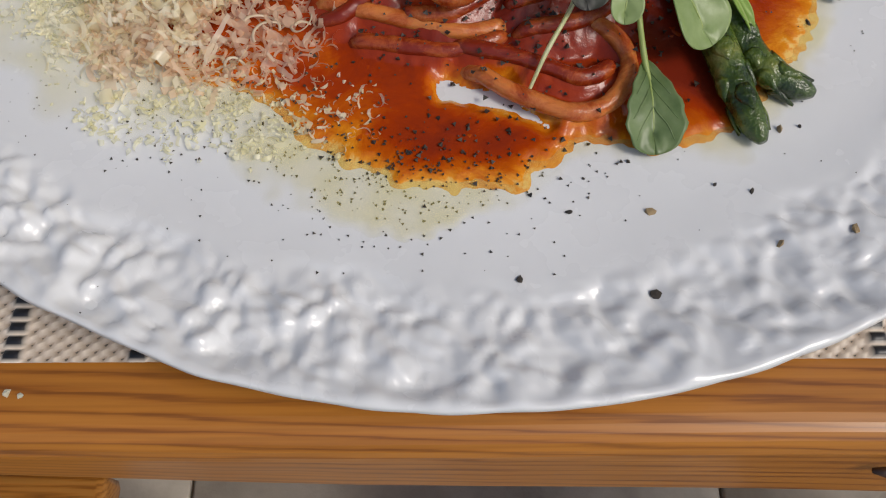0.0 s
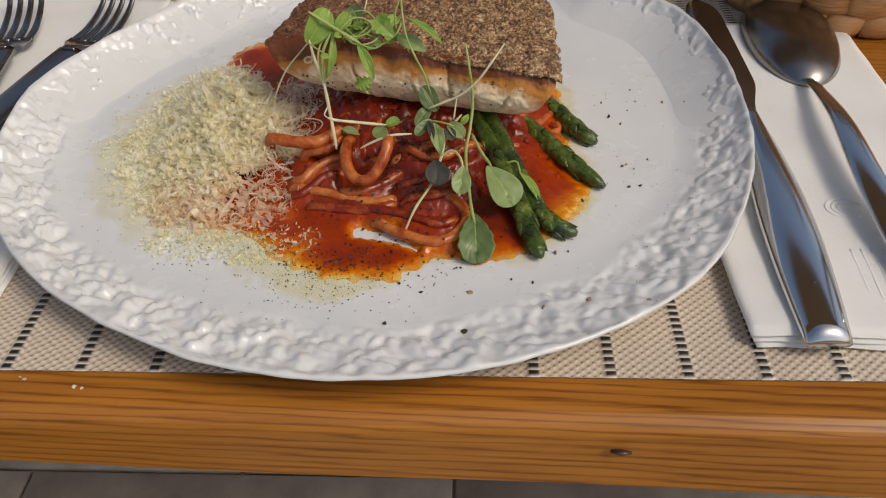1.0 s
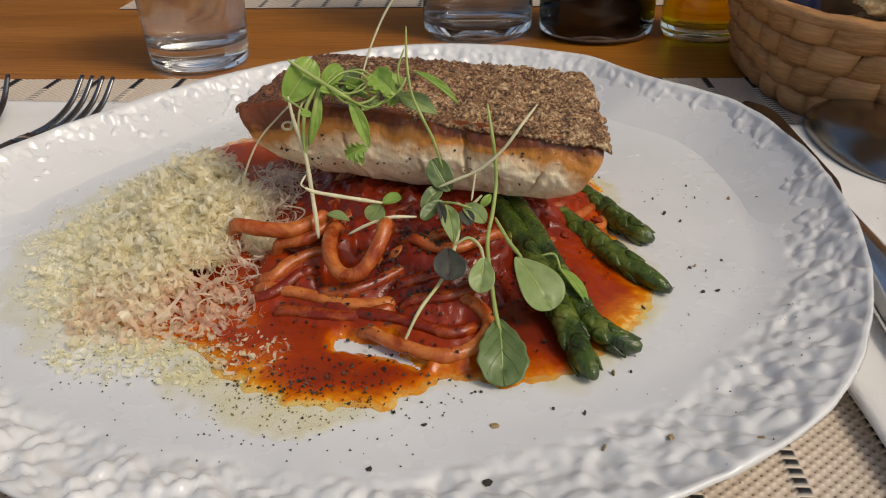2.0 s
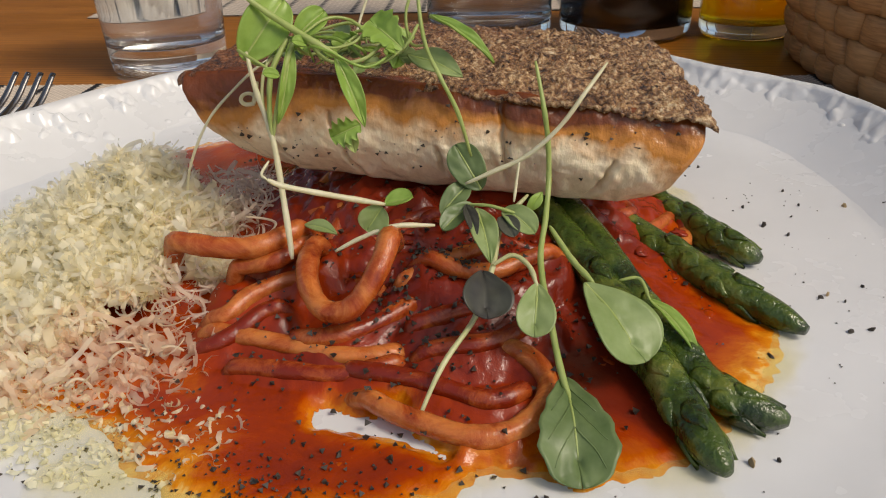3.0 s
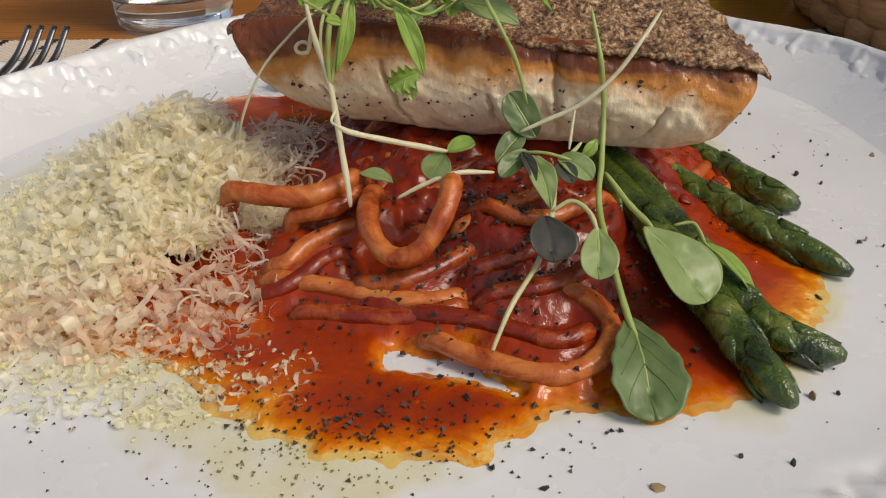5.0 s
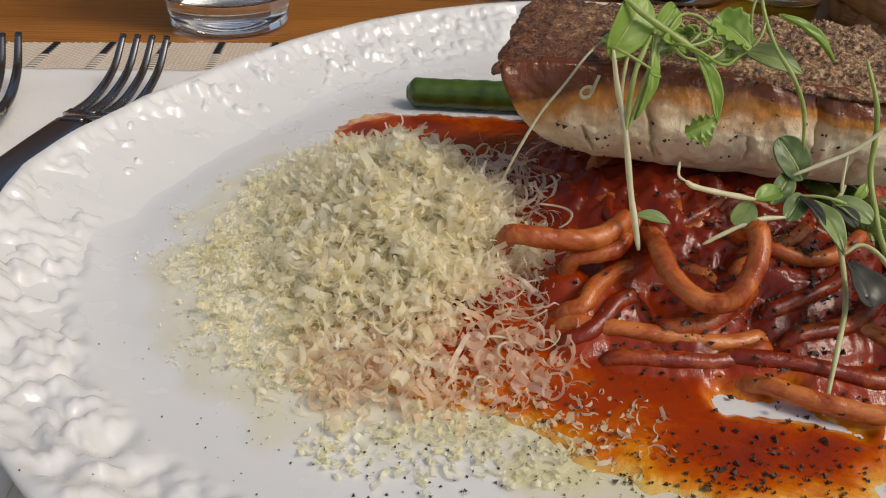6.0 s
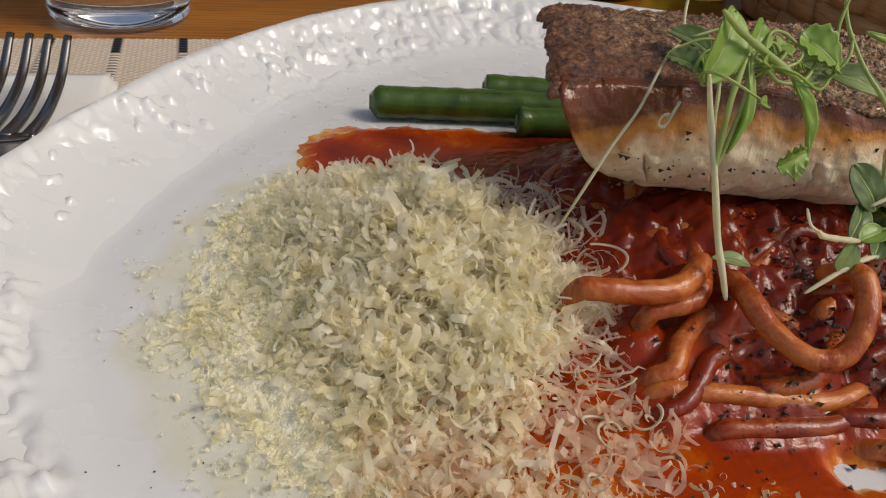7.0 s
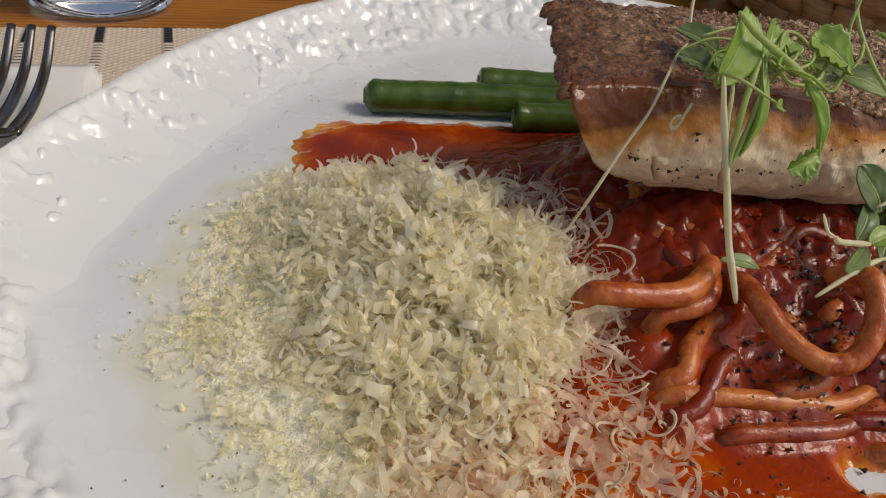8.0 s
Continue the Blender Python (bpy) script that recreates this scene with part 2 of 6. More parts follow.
def pasta():
    n = Nodes("sauced_pasta")
    vec = n.coords()
    r = n.add("ShaderNodeObjectInfo")
    f = n.noise(vec, 105, 7, 0.72, 0.6)
    g = n.noise(vec, 620, 4, 0.65)
    amount = n.math("ADD", f, n.math("MULTIPLY", n.math("SUBTRACT", r.outputs["Random"], 0.5), 0.35))
    col = n.ramp(amount, (0.37, (0.20, 0.018, 0.004)), (0.50, (0.37, 0.072, 0.013)), (0.68, (0.58, 0.190, 0.046)))
    n.bump(f, 0.4, 0.0012)
    n.bump(g, 0.30, 0.0005)
    return n.set(Base_Color=col, Roughness=n.ramp(f, (0.35, (0.12,) * 3), (0.65, (0.26,) * 3)), Subsurface_Weight=0.4, Subsurface_Radius=(0.004, 0.0015, 0.0006), Subsurface_Scale=1.0)


M_PASTA = pasta()


def flesh():
    """White fish, browned towards the seared skin side."""
    n = Nodes("fish_flesh")
    at = n.add("ShaderNodeAttribute")
    at.attribute_name = "sear"
    vec = n.coords()
    f = n.noise(vec, 120, 5, 0.6)
    g = n.noise(n.coords((500, 500, 160)), 1.0, 4)
    raw = n.mix(n.noise(vec, 45, 4), (0.85, 0.67, 0.43), (0.95, 0.84, 0.63))
    raw = n.mix(0.3, raw, n.ramp(g, (0.35, (0.8, 0.72, 0.62)), (0.6, (1, 1, 1))), "MULTIPLY")
    amount = n.math("ADD", at.outputs["Fac"], n.math("MULTIPLY", n.math("SUBTRACT", f, 0.5), 0.55))
    col = n.mix(n.ramp(amount, (0.40, (0, 0, 0)), (0.70, (1, 1, 1))), raw, (0.54, 0.215, 0.040))
    col = n.mix(n.ramp(amount, (0.78, (0, 0, 0)), (1.0, (1, 1, 1))), col, (0.16, 0.040, 0.008))
    n.bump(g, 0.45, 0.0008)
    n.bump(f, 0.7, 0.0014)
    return n.set(Base_Color=col, Roughness=0.22, Subsurface_Weight=0.07, Subsurface_Radius=(0.005, 0.003, 0.002), Subsurface_Scale=1.0)


M_FLESH = flesh()


def crisp():
    n = Nodes("crisp_skin")
    vec = n.coords()
    f = n.noise(vec, 820, 5, 0.7)
    mid = n.noise(vec, 240, 5, 0.65)
    g = n.noise(vec, 1500, 3, 0.6)
    x = n.noise(vec, 26, 4)
    t = n.math("ADD", n.math("MULTIPLY", f, 0.62), n.math("MULTIPLY", mid, 0.38))
    pale = n.ramp(t, (0.39, (0.020, 0.009, 0.005)), (0.45, (0.13, 0.055, 0.020)), (0.51, (0.33, 0.17, 0.070)), (0.57, (0.62, 0.42, 0.22)), (0.64, (0.88, 0.72, 0.50)))
    burnt = n.ramp(t, (0.39, (0.022, 0.009, 0.005)), (0.48, (0.13, 0.042, 0.014)), (0.57, (0.28, 0.105, 0.036)), (0.66, (0.55, 0.30, 0.14)))
    along = n.add("ShaderNodeSeparateXYZ")
    n.link(n.add("ShaderNodeTexCoord").outputs["Generated"], along.inputs[0])
    x = n.math("ADD", x, n.math("MULTIPLY", n.math("SUBTRACT", 0.50, along.outputs["X"]), 0.62))
    col = n.mix(n.ramp(x, (0.40, (0, 0, 0)), (0.66, (1, 1, 1))), pale, burnt)
    n.bump(n.noise(vec, 75, 4), 0.7, 0.004)
    n.bump(mid, 0.8, 0.0022)
    n.bump(f, 0.9, 0.0011)
    return n.set(Base_Color=col, Roughness=n.ramp(g, (0.35, (0.10,) * 3), (0.65, (0.42,) * 3)), Specular_IOR_Level=0.7)


M_SKIN = crisp()


def spear():
    n = Nodes("roast_asparagus")
    vec = n.coords()
    f = n.noise(vec, 110, 5, 0.65)
    g = n.noise(vec, 700, 4)
    col = n.ramp(f, (0.36, (0.016, 0.030, 0.005)), (0.50, (0.048, 0.082, 0.010)), (0.62, (0.115, 0.145, 0.022)), (0.78, (0.27, 0.24, 0.06)))
    n.bump(f, 0.8, 0.0022)
    n.bump(g, 0.5, 0.0006)
    return n.set(Base_Color=col, Roughness=0.17, Specular_IOR_Level=0.6)


M_SPEAR = spear()
M_SPEARCUT = blotchy("asparagus_stalk", (0.022, 0.055, 0.007), (0.070, 0.125, 0.018), 130, 0.22, 900, 0.3, 0.0004)


def leafy(name, a, b, rough=0.35):
    n = Nodes(name)
    vec = n.coords()
    f = n.noise(vec, 170, 5)
    v = n.add("ShaderNodeTexVoronoi", Scale=260)
    v.feature = "DISTANCE_TO_EDGE"
    n.link(vec, v.inputs["Vector"])
    n.bump(v.outputs["Distance"], 0.25, 0.0006)
    col = n.ramp(f, (0.3, a), (0.7, b))
    m = n.set(Base_Color=col, Roughness=rough)
    tr = n.add("ShaderNodeBsdfTranslucent")
    n.link(n.mix(1.0, col, (1.0, 1.0, 0.45), "MULTIPLY"), tr.inputs["Color"])
    ms = n.add("ShaderNodeMixShader", Fac=0.35)
    n.link(n.b.outputs[0], ms.inputs[1])
    n.link(tr.outputs[0], ms.inputs[2])
    n.link(ms.outputs[0], n.t.nodes["Material Output"].inputs["Surface"])
    return m


M_LEAF = leafy("fresh_leaf", (0.24, 0.40, 0.06), (0.42, 0.58, 0.14))
M_LEAF_DULL = leafy("dull_leaf", (0.25, 0.35, 0.11), (0.40, 0.50, 0.22))
M_LEAF_DARK = leafy("dark_leaf", (0.12, 0.19, 0.06), (0.23, 0.31, 0.13))
M_LEAF_PURPLE = leafy("purple_leaf", (0.055, 0.050, 0.050), (0.11, 0.115, 0.085))
M_STEM = leafy("pale_stem", (0.60, 0.62, 0.30), (0.74, 0.74, 0.46))
M_STEM_GREEN = leafy("green_stem", (0.38, 0.48, 0.13), (0.54, 0.62, 0.24))
M_STEM_WHITE = leafy("white_stem", (0.76, 0.72, 0.50), (0.86, 0.83, 0.66))


def cheesy(name, a, b, t):
    n = Nodes(name)
    i = n.add("ShaderNodeNewGeometry")
    vec = n.coords()
    col = n.mix(i.outputs["Random Per Island"], a, b)
    m = n.set(Base_Color=col, Roughness=0.20)
    tr = n.add("ShaderNodeBsdfTranslucent")
    n.link(col, tr.inputs["Color"])
    ms = n.add("ShaderNodeMixShader", Fac=t)
    n.link(n.b.outputs[0], ms.inputs[1])
    n.link(tr.outputs[0], ms.inputs[2])
    clear = n.add("ShaderNodeBsdfTransparent")
    thin = n.add("ShaderNodeMixShader", Fac=0.32)
    n.link(ms.outputs[0], thin.inputs[1])
    n.link(clear.outputs[0], thin.inputs[2])
    n.link(thin.outputs[0], n.t.nodes["Material Output"].inputs["Surface"])
    return m


M_CHEESE = cheesy("cheese_ribbon", (0.98, 0.90, 0.64), (0.99, 0.97, 0.86), 0.55)
M_CHEESE_FINE = cheesy("cheese_crumb", (0.91, 0.86, 0.55), (0.95, 0.93, 0.76), 0.45)
M_PEPPER = blotchy("cracked_pepper", (0.010, 0.008, 0.007), (0.06, 0.045, 0.03), 900, 0.6, 1500, 0.5, 0.0004)
M_PEPPER_TAN = blotchy("pepper_core", (0.22, 0.14, 0.06), (0.46, 0.34, 0.18), 900, 0.6, 1500, 0.5, 0.0004)
M_WICKER_IN = blotchy("basket_lining", (0.10, 0.055, 0.025), (0.18, 0.10, 0.05), 55, 0.8)
M_BREAD = blotchy("bread_crust", (0.50, 0.28, 0.10), (0.88, 0.68, 0.38), 75, 0.75, 260, 0.9, 0.004)
M_PACKET = blotchy("blue_packet", (0.012, 0.016, 0.05), (0.02, 0.028, 0.08), 20, 0.35)

# ---- the setting ----
FLOOR_Z = -0.745
tagged(new("ground", mesh_of("ground", [(-400, -400, FLOOR_Z - 0.06), (400, -400, FLOOR_Z - 0.06), (400, 400, FLOOR_Z - 0.06), (-400, 400, FLOOR_Z - 0.06)], [(0, 1, 2, 3)])), "dry garden ground round the terrace", "ground", kind="structure").data.materials.append(M_GROUND)


def structure(name, me, material, label, category):
    me.materials.append(material)
    return tagged(new(name, me), label, category, kind="structure")


floor = structure("floor", box(-2.4, 2.6, -2.4, 3.0, FLOOR_Z - 0.2, FLOOR_Z - 0.012), M_WALL, "pale grey stone terrace floor with narrow joints", "floor")
# Added beyond the view so table and sauce mirror brown instead of sky.
structure("wall_north", box(-2.4, 2.6, 3.0, 3.12, FLOOR_Z - 0.2, 1.45), M_BOARD, "unseen brown boarded wall, added to keep low reflections brown", "wall")
structure("wall_west", box(-2.55, -2.4, -2.4, 3.12, FLOOR_Z - 0.2, 0.45), M_WALL, "low warm plaster wall along the terrace", "wall")
# Out of view: a roof strip added to block part of the sky ahead.
structure("ceiling", box(-2.55, 2.6, 0.55, 1.9, 2.0, 2.12), M_CEIL, "unseen wooden roof strip, added to hold back sky reflections", "ceiling")
for k, (px, py) in enumerate(((-2.45, 0.65), (2.5, 0.65), (-2.45, 1.8), (2.5, 1.8))):
    structure("post_%d" % (k + 1), box(px - 0.05, px + 0.05, py - 0.05, py + 0.05, FLOOR_Z - 0.1, 2.0, 0.006), M_BOARD, "square wooden post carrying the added roof strip", "post")

# a louvred screen that closes the far right side of the terrace
screen = thing("louvre_screen", (1.3, 2.6, FLOOR_Z), "tall dark wooden louvre screen at the terrace edge", "screen", kind="structure")
for sx in (0.62, 2.3):
    part("post", box(sx, sx + 0.06, 2.58, 2.64, FLOOR_Z - 0.012, 1.75), M_DARKWOOD, screen)
slat0 = None
for k in range(16):
    z = FLOOR_Z + 0.14 + k * 0.15
    me = box(0.68, 2.3, 2.585, 2.635, z, z + 0.07, 0.008)
    part("slat", me, M_DARKWOOD, screen, at=(1.49, 2.61, z))


# ---- table ----
def dining_table():
    t = thing("dining_table", (0, 0.3, FLOOR_Z), "honey-brown varnished wooden dining table with rounded edge", "table")
    y0, y1, x0, x1, th = -0.1335, 0.80, -0.95, 0.95, 0.036
    prof = []
    for a in np.linspace(0, 90, 7):
        prof.append((y0 + 0.008 - 0.008 * math.sin(radians(90 - a)) * 1.0, -0.008 + 0.008 * math.sin(radians(a))))
    prof = [(y0, -0.030)] + prof + [(y1, 0.0), (y1, -th), (y0 + 0.005, -th)]
    n = len(prof)
    xs = np.linspace(x0, x1, 60)
    V, F = [], []
    for x in xs:
        w = 0.0006 * math.sin(9 * x) + 0.0004 * math.sin(31 * x)
        for y, z in prof:
            skew = -0.030 * (x + 0.11)
            V.append((x, y + (w + skew * (1.0 if z < -0.02 else 0.35) if y < 0 else 0), z))
    for i in range(len(xs) - 1):
        for k in range(n):
            k2 = (k + 1) % n
            F.append((i * n + k, i * n + k2, (i + 1) * n + k2, (i + 1) * n + k))
    F += [tuple(range(n - 1, -1, -1)), tuple((len(xs) - 1) * n + k for k in range(n))]
    me = mesh_of("tabletop", V, F, False)
    part("tabletop", me, M_TABLE, t)
    knot = tube([(0.0665, y0 - 0.0035, -0.0105), (0.070, y0 - 0.0040, -0.0108), (0.0735, y0 - 0.0042, -0.0104)], [0.0006, 0.0014, 0.0006], 8, 0.7)
    part("knot", mesh_of("knot", *knot), M_DARKWOOD, t, "small dark knot in the table edge")
    for x in (-0.86, 0.79):
        for y in (0.08, 0.70):
            part("leg", box(x, x + 0.07, y, y + 0.07, FLOOR_Z - 0.012, -th, 0.004), M_TABLE, t)
    part("apron", box(-0.79, 0.79, 0.10, 0.122, -0.12, -th, 0.002), M_TABLE, t)
    part("apron", box(-0.79, 0.79, 0.727, 0.75, -0.12, -th, 0.002), M_TABLE, t)
    return t


dining_table()


def stool(x0, x1, y0, y1, z, material, label):
    s = thing("stool", ((x0 + x1) / 2, (y0 + y1) / 2, FLOOR_Z), label, "stool")
    part("seat", box(x0, x1, y0, y1, z - 0.03, z, 0.006), material, s)
    for x in (x0 + 0.02, x1 - 0.055):
        for y in (y0 + 0.02, y1 - 0.055):
            part("leg", box(x, x + 0.035, y, y + 0.035, FLOOR_Z - 0.012, z - 0.03, 0.003), material, s)


stool(-0.60, -0.218, -0.46, -0.084, -0.30, M_STOOL, "orange-brown wooden stool pushed up to the table")
stool(0.168, 0.55, -0.48, -0.108, -0.30, M_DARKWOOD, "dark brown wooden stool beside the table")


# ---- placemats ----
def placemat(x0, x1, y0, y1, z0, pitch_x, pitch_y, stripe0, label):
    """Plain weave: yarns over and under one another, with black bundles every 27 mm."""
    nx, ny = int((x1 - x0) / pitch_x) * 2, int((y1 - y0) / pitch_y) * 2
    xs, ys = np.linspace(x0, x1, nx + 1), np.linspace(y0, y1, ny + 1)
    X, Y = np.meshgrid(xs, ys)
    I, J = np.meshgrid(np.arange(nx + 1), np.arange(ny + 1))
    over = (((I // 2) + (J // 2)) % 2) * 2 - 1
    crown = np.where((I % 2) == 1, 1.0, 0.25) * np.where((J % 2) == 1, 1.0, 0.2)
    rng = np.random.default_rng(3)
    d = np.abs((X - stripe0 + 0.0135) % 0.027 - 0.0135)
    band = d < 0.0021
    Z = z0 + 0.0010 + 0.00055 * crown * over + rng.normal(0, 0.00005, X.shape)
    row = np.floor((Y - y0) / (2.0 * pitch_y))
    bead = (Y - y0) / (2.0 * pitch_y) - row
    Z = np.where(band, z0 + 0.0009 + 0.0011 * np.sin(np.pi * np.clip(bead, 0, 1)) ** 0.6, Z)
    yarn = np.where(band & (bead > 0.22), 1.0, 0.0)
    V = np.stack([X, Y, Z], -1).reshape(-1, 3)
    w = nx + 1
    idx = (np.arange(ny)[:, None] * w + np.arange(nx)[None, :]).reshape(-1)
    F = np.stack([idx, idx + 1, idx + w + 1, idx + w], -1)
    border = len(V)
    me = bpy.data.meshes.new("placemat")
    me.from_pydata(V.tolist(), [], F.tolist())
    at = me.attributes.new("yarn", "FLOAT", "POINT")
    at.data.foreach_set("value", yarn.reshape(-1).astype(np.float32))
    # Follows the relief: 0 in the dips, coloured darker, 1 on the crowns.
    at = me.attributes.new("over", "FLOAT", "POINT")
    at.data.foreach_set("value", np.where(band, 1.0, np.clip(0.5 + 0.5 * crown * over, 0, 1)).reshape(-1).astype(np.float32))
    me.polygons.foreach_set("use_smooth", [True] * len(me.polygons))
    base = ((x0 + x1) / 2, (y0 + y1) / 2, z0)
    mat_thing = thing("placemat", base, label, "placemat")
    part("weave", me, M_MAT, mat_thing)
    part("backing", box(x0 + 0.0005, x1 - 0.0005, y0 + 0.0004, y1 - 0.0004, z0, z0 + 0.0006), M_BACKING, mat_thing)
    return mat_thing


M_BACKING = blotchy("mat_backing", (0.10, 0.085, 0.07), (0.16, 0.135, 0.11), 300, 0.8)
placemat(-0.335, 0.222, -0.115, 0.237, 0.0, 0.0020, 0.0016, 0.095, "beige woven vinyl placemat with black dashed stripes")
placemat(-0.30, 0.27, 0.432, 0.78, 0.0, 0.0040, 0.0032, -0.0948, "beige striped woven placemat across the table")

# ---- plate ----
PC = (-0.022, 0.035)
RIM = [0.1671, 0.1715, 0.1769, 0.1725, 0.1855, 0.1873, 0.185, 0.1755, 0.1665, 0.1605, 0.1590, 0.1645, 0.1735, 0.1760, 0.1752, 0.1720, 0.1680, 0.1668, 0.1660, 0.1668, 0.1690, 0.1720, 0.1700, 0.1680]
RIMW = [0.020, 0.019, 0.019, 0.019, 0.024, 0.027, 0.027, 0.027, 0.025, 0.023, 0.021, 0.020, 0.020, 0.021, 0.022, 0.025, 0.029, 0.031, 0.032, 0.033, 0.034, 0.033, 0.028, 0.022]
ZF, ZR = 0.0112, 0.0285


def rim_top(a):
    """The rim dips towards the diner."""
    return ZR - 0.0090 * max(0.0, -math.sin(a)) ** 0.8



def around(table, a):
    """Smooth look-up in a table of values at even angles."""
    n = len(table)
    s = (a / (2 * math.pi) % 1.0) * n
    i = int(s)
    t = s - i
    p = [table[(i + k - 1) % n] for k in range(4)]
    return 0.5 * (2 * p[1] + (p[2] - p[0]) * t + (2 * p[0] - 5 * p[1] + 4 * p[2] - p[3]) * t * t + (3 * p[1] - p[0] - 3 * p[2] + p[3]) * t ** 3)


def lumps(x, y):
    """Chipped-stone relief of the rim."""
    p = Vector((x + 0.004 * nz(x, y, 1, 70), y + 0.004 * nz(x, y, 7, 70), 0.0))
    cells = noise.voronoi(p * 185)[0]
    fine = noise.voronoi(p * 390 + Vector((3, 1, 0)))[0]
    dent = 1 - min(1.0, cells[0] * 1.25) ** 1.6
    pebble = 1 - min(1.0, fine[0] * 1.25) ** 1.6
    return 0.0015 * nz(p.x, p.y, 2, 62) + 0.0020 * dent - 0.0012 + 0.0008 * pebble - 0.0006 + 0.0010 * nz(p.x, p.y, 4, 125) + 0.0005 * nz(p.x, p.y, 8, 270) + 0.0002 * nz(x, y, 5, 400)


def plate_height(x, y):
    dx, dy = x - PC[0], y - PC[1]
    a, r = math.atan2(dy, dx), math.hypot(dx, dy)
    ro = around(RIM, a)
    ri = ro - around(RIMW, a)
    if r < ri - 0.012:
        return ZF + 0.0002 * nz(x, y, 0, 18)
    t = (r - ri) / (ro - ri)
    s = max(0.0, r - ri + 0.012) / (ro - ri + 0.012)
    base = ZF + (rim_top(a) - ZF) * s ** 1.75
    lump = (1 + 0.8 * max(0.0, -math.cos(a))) * lumps(x, y) * smooth01((t + 0.20 - 0.20 * max(0.0, -math.sin(a)) + 0.16 * nz(x, y, 9, 55)) / 0.36) * (1 - 0.75 * smooth01((t - 0.80) / 0.2))
    return base + lump + 0.0002 * nz(x, y, 0, 18)


def plate():
    n = 900
    V, F, rows = [], [], 0
    fr = list(np.linspace(0.04, 0.80, 16))
    rim = list(np.linspace(0.0, 1.0, 46))
    angles = [2 * math.pi * k / n for k in range(n)]
    tab = [(math.cos(a), math.sin(a), around(RIM, a), around(RIMW, a)) for a in angles]

    def ring(f):
        nonlocal rows
        for c, s, ro, w in tab:
            V.append(f(c, s, ro, w))
        rows += 1

    for q in fr:
        ring(lambda c, s, ro, w: (lambda r: (PC[0] + c * r, PC[1] + s * r, plate_height(PC[0] + c * r, PC[1] + s * r)))((ro - w - 0.013) * q / 0.80))
    for q in rim:
        ring(lambda c, s, ro, w: (lambda r: (PC[0] + c * r, PC[1] + s * r, plate_height(PC[0] + c * r, PC[1] + s * r)))((ro - w - 0.011) + (w + 0.011 - 0.0022) * q))
    # rounded lip and underside
    for dr, dz in ((0.0008, -0.0007), (0.0, -0.0021), (0.0012, -0.0038), (0.006, -0.0065), (0.018, -0.0125), (0.032, -0.0185)):
        ring(lambda c, s, ro, w: (lambda q: (PC[0] + c * q, PC[1] + s * q, rim_top(math.atan2(s, c)) + dz * min(1.0, rim_top(math.atan2(s, c)) / ZR + 0.1) + 0.0004 * nz(c, s, 0, 9)))(ro - dr + 0.0007 * nz(c, s, 2, 14)))
    for k, z in ((0.70, 0.0055), (0.665, 0.0022), (0.65, 0.0022), (0.63, 0.005), (0.04, 0.005)):
        ring(lambda c, s, ro, w: (PC[0] + c * ro * k, PC[1] + s * ro * k, z))
    for i in range(rows - 1):
        for k in range(n):
            k2 = (k + 1) % n
            F.append((i * n + k, i * n + k2, (i + 1) * n + k2, (i + 1) * n + k))
    F.append(tuple(range(n - 1, -1, -1)))
    F.append(tuple((rows - 1) * n + k for k in range(n)))
    solo("dinner_plate", mesh_of("dinner_plate", V, F), M_PLATE, (PC[0], PC[1], 0.0022), "large white glazed plate with a rough chipped-stone rim", "plate")


plate()

# ---- sauce and pasta ----
POOL = [(0.071, -0.020), (0.066, -0.034), (0.057, -0.044), (0.041, -0.064), (0.020, -0.068), (0.006, -0.065), (-0.012, -0.079), (-0.033, -0.079), (-0.047, -0.073),
        (-0.060, -0.066), (-0.070, -0.053), (-0.090, -0.047), (-0.105, -0.035), (-0.113, -0.012), (-0.110, 0.03), (-0.115, 0.079), (-0.110, 0.106), (-0.094, 0.114), (-0.060, 0.110),
        (0.0, 0.10), (0.052, 0.082), (0.064, 0.060), (0.063, 0.012)]


# the bare streak of plate: from, to, and its half width at both
STREAK = [(-0.0265, -0.0503, -0.0205, -0.0520, 0.0022, 0.0019), (-0.0205, -0.0520, -0.0140, -0.0525, 0.0019, 0.0021), (-0.0140, -0.0525, -0.0085, -0.0567, 0.0017, 0.0011), (-0.0085, -0.0567, -0.0030, -0.0608, 0.0011, 0.0009)]


def pool_depth(x, y):
    """How far (m) a place lies inside the pool's edge; negative outside."""
    inside, best = False, 9.0
    n = len(POOL)
    for i in range(n):
        ax, ay = POOL[i]
        bx, by = POOL[(i + 1) % n]
        if (ay > y) != (by > y) and x < (bx - ax) * (y - ay) / (by - ay) + ax:
            inside = not inside
        ux, uy = bx - ax, by - ay
        t = max(0.0, min(1.0, ((x - ax) * ux + (y - ay) * uy) / (ux * ux + uy * uy)))
        best = min(best, math.hypot(x - ax - t * ux, y - ay - t * uy))
    d = best if inside else -best
    # a bare streak of plate in front of the nest
    gap = 9.0
    for ax, ay, bx, by, ra, rb in STREAK:
        ux, uy = bx - ax, by - ay
        t = max(0.0, min(1.0, ((x - ax) * ux + (y - ay) * uy) / (ux * ux + uy * uy)))
        gap = min(gap, math.hypot(x - ax - t * ux, (y - ay - t * uy) * 0.8) - (ra + (rb - ra) * t))
    return min(d, 2.2 * gap)


def mound(x, y):
    """Height of the nest above the plate."""
    q = math.hypot((x + 0.006) / 0.057, (y - 0.032) / 0.048)
    return 0.0232 * math.exp(-q ** 3) + 0.0022 * math.exp(-((x + 0.006) / 0.040) ** 2 - ((y + 0.028) / 0.022) ** 2)


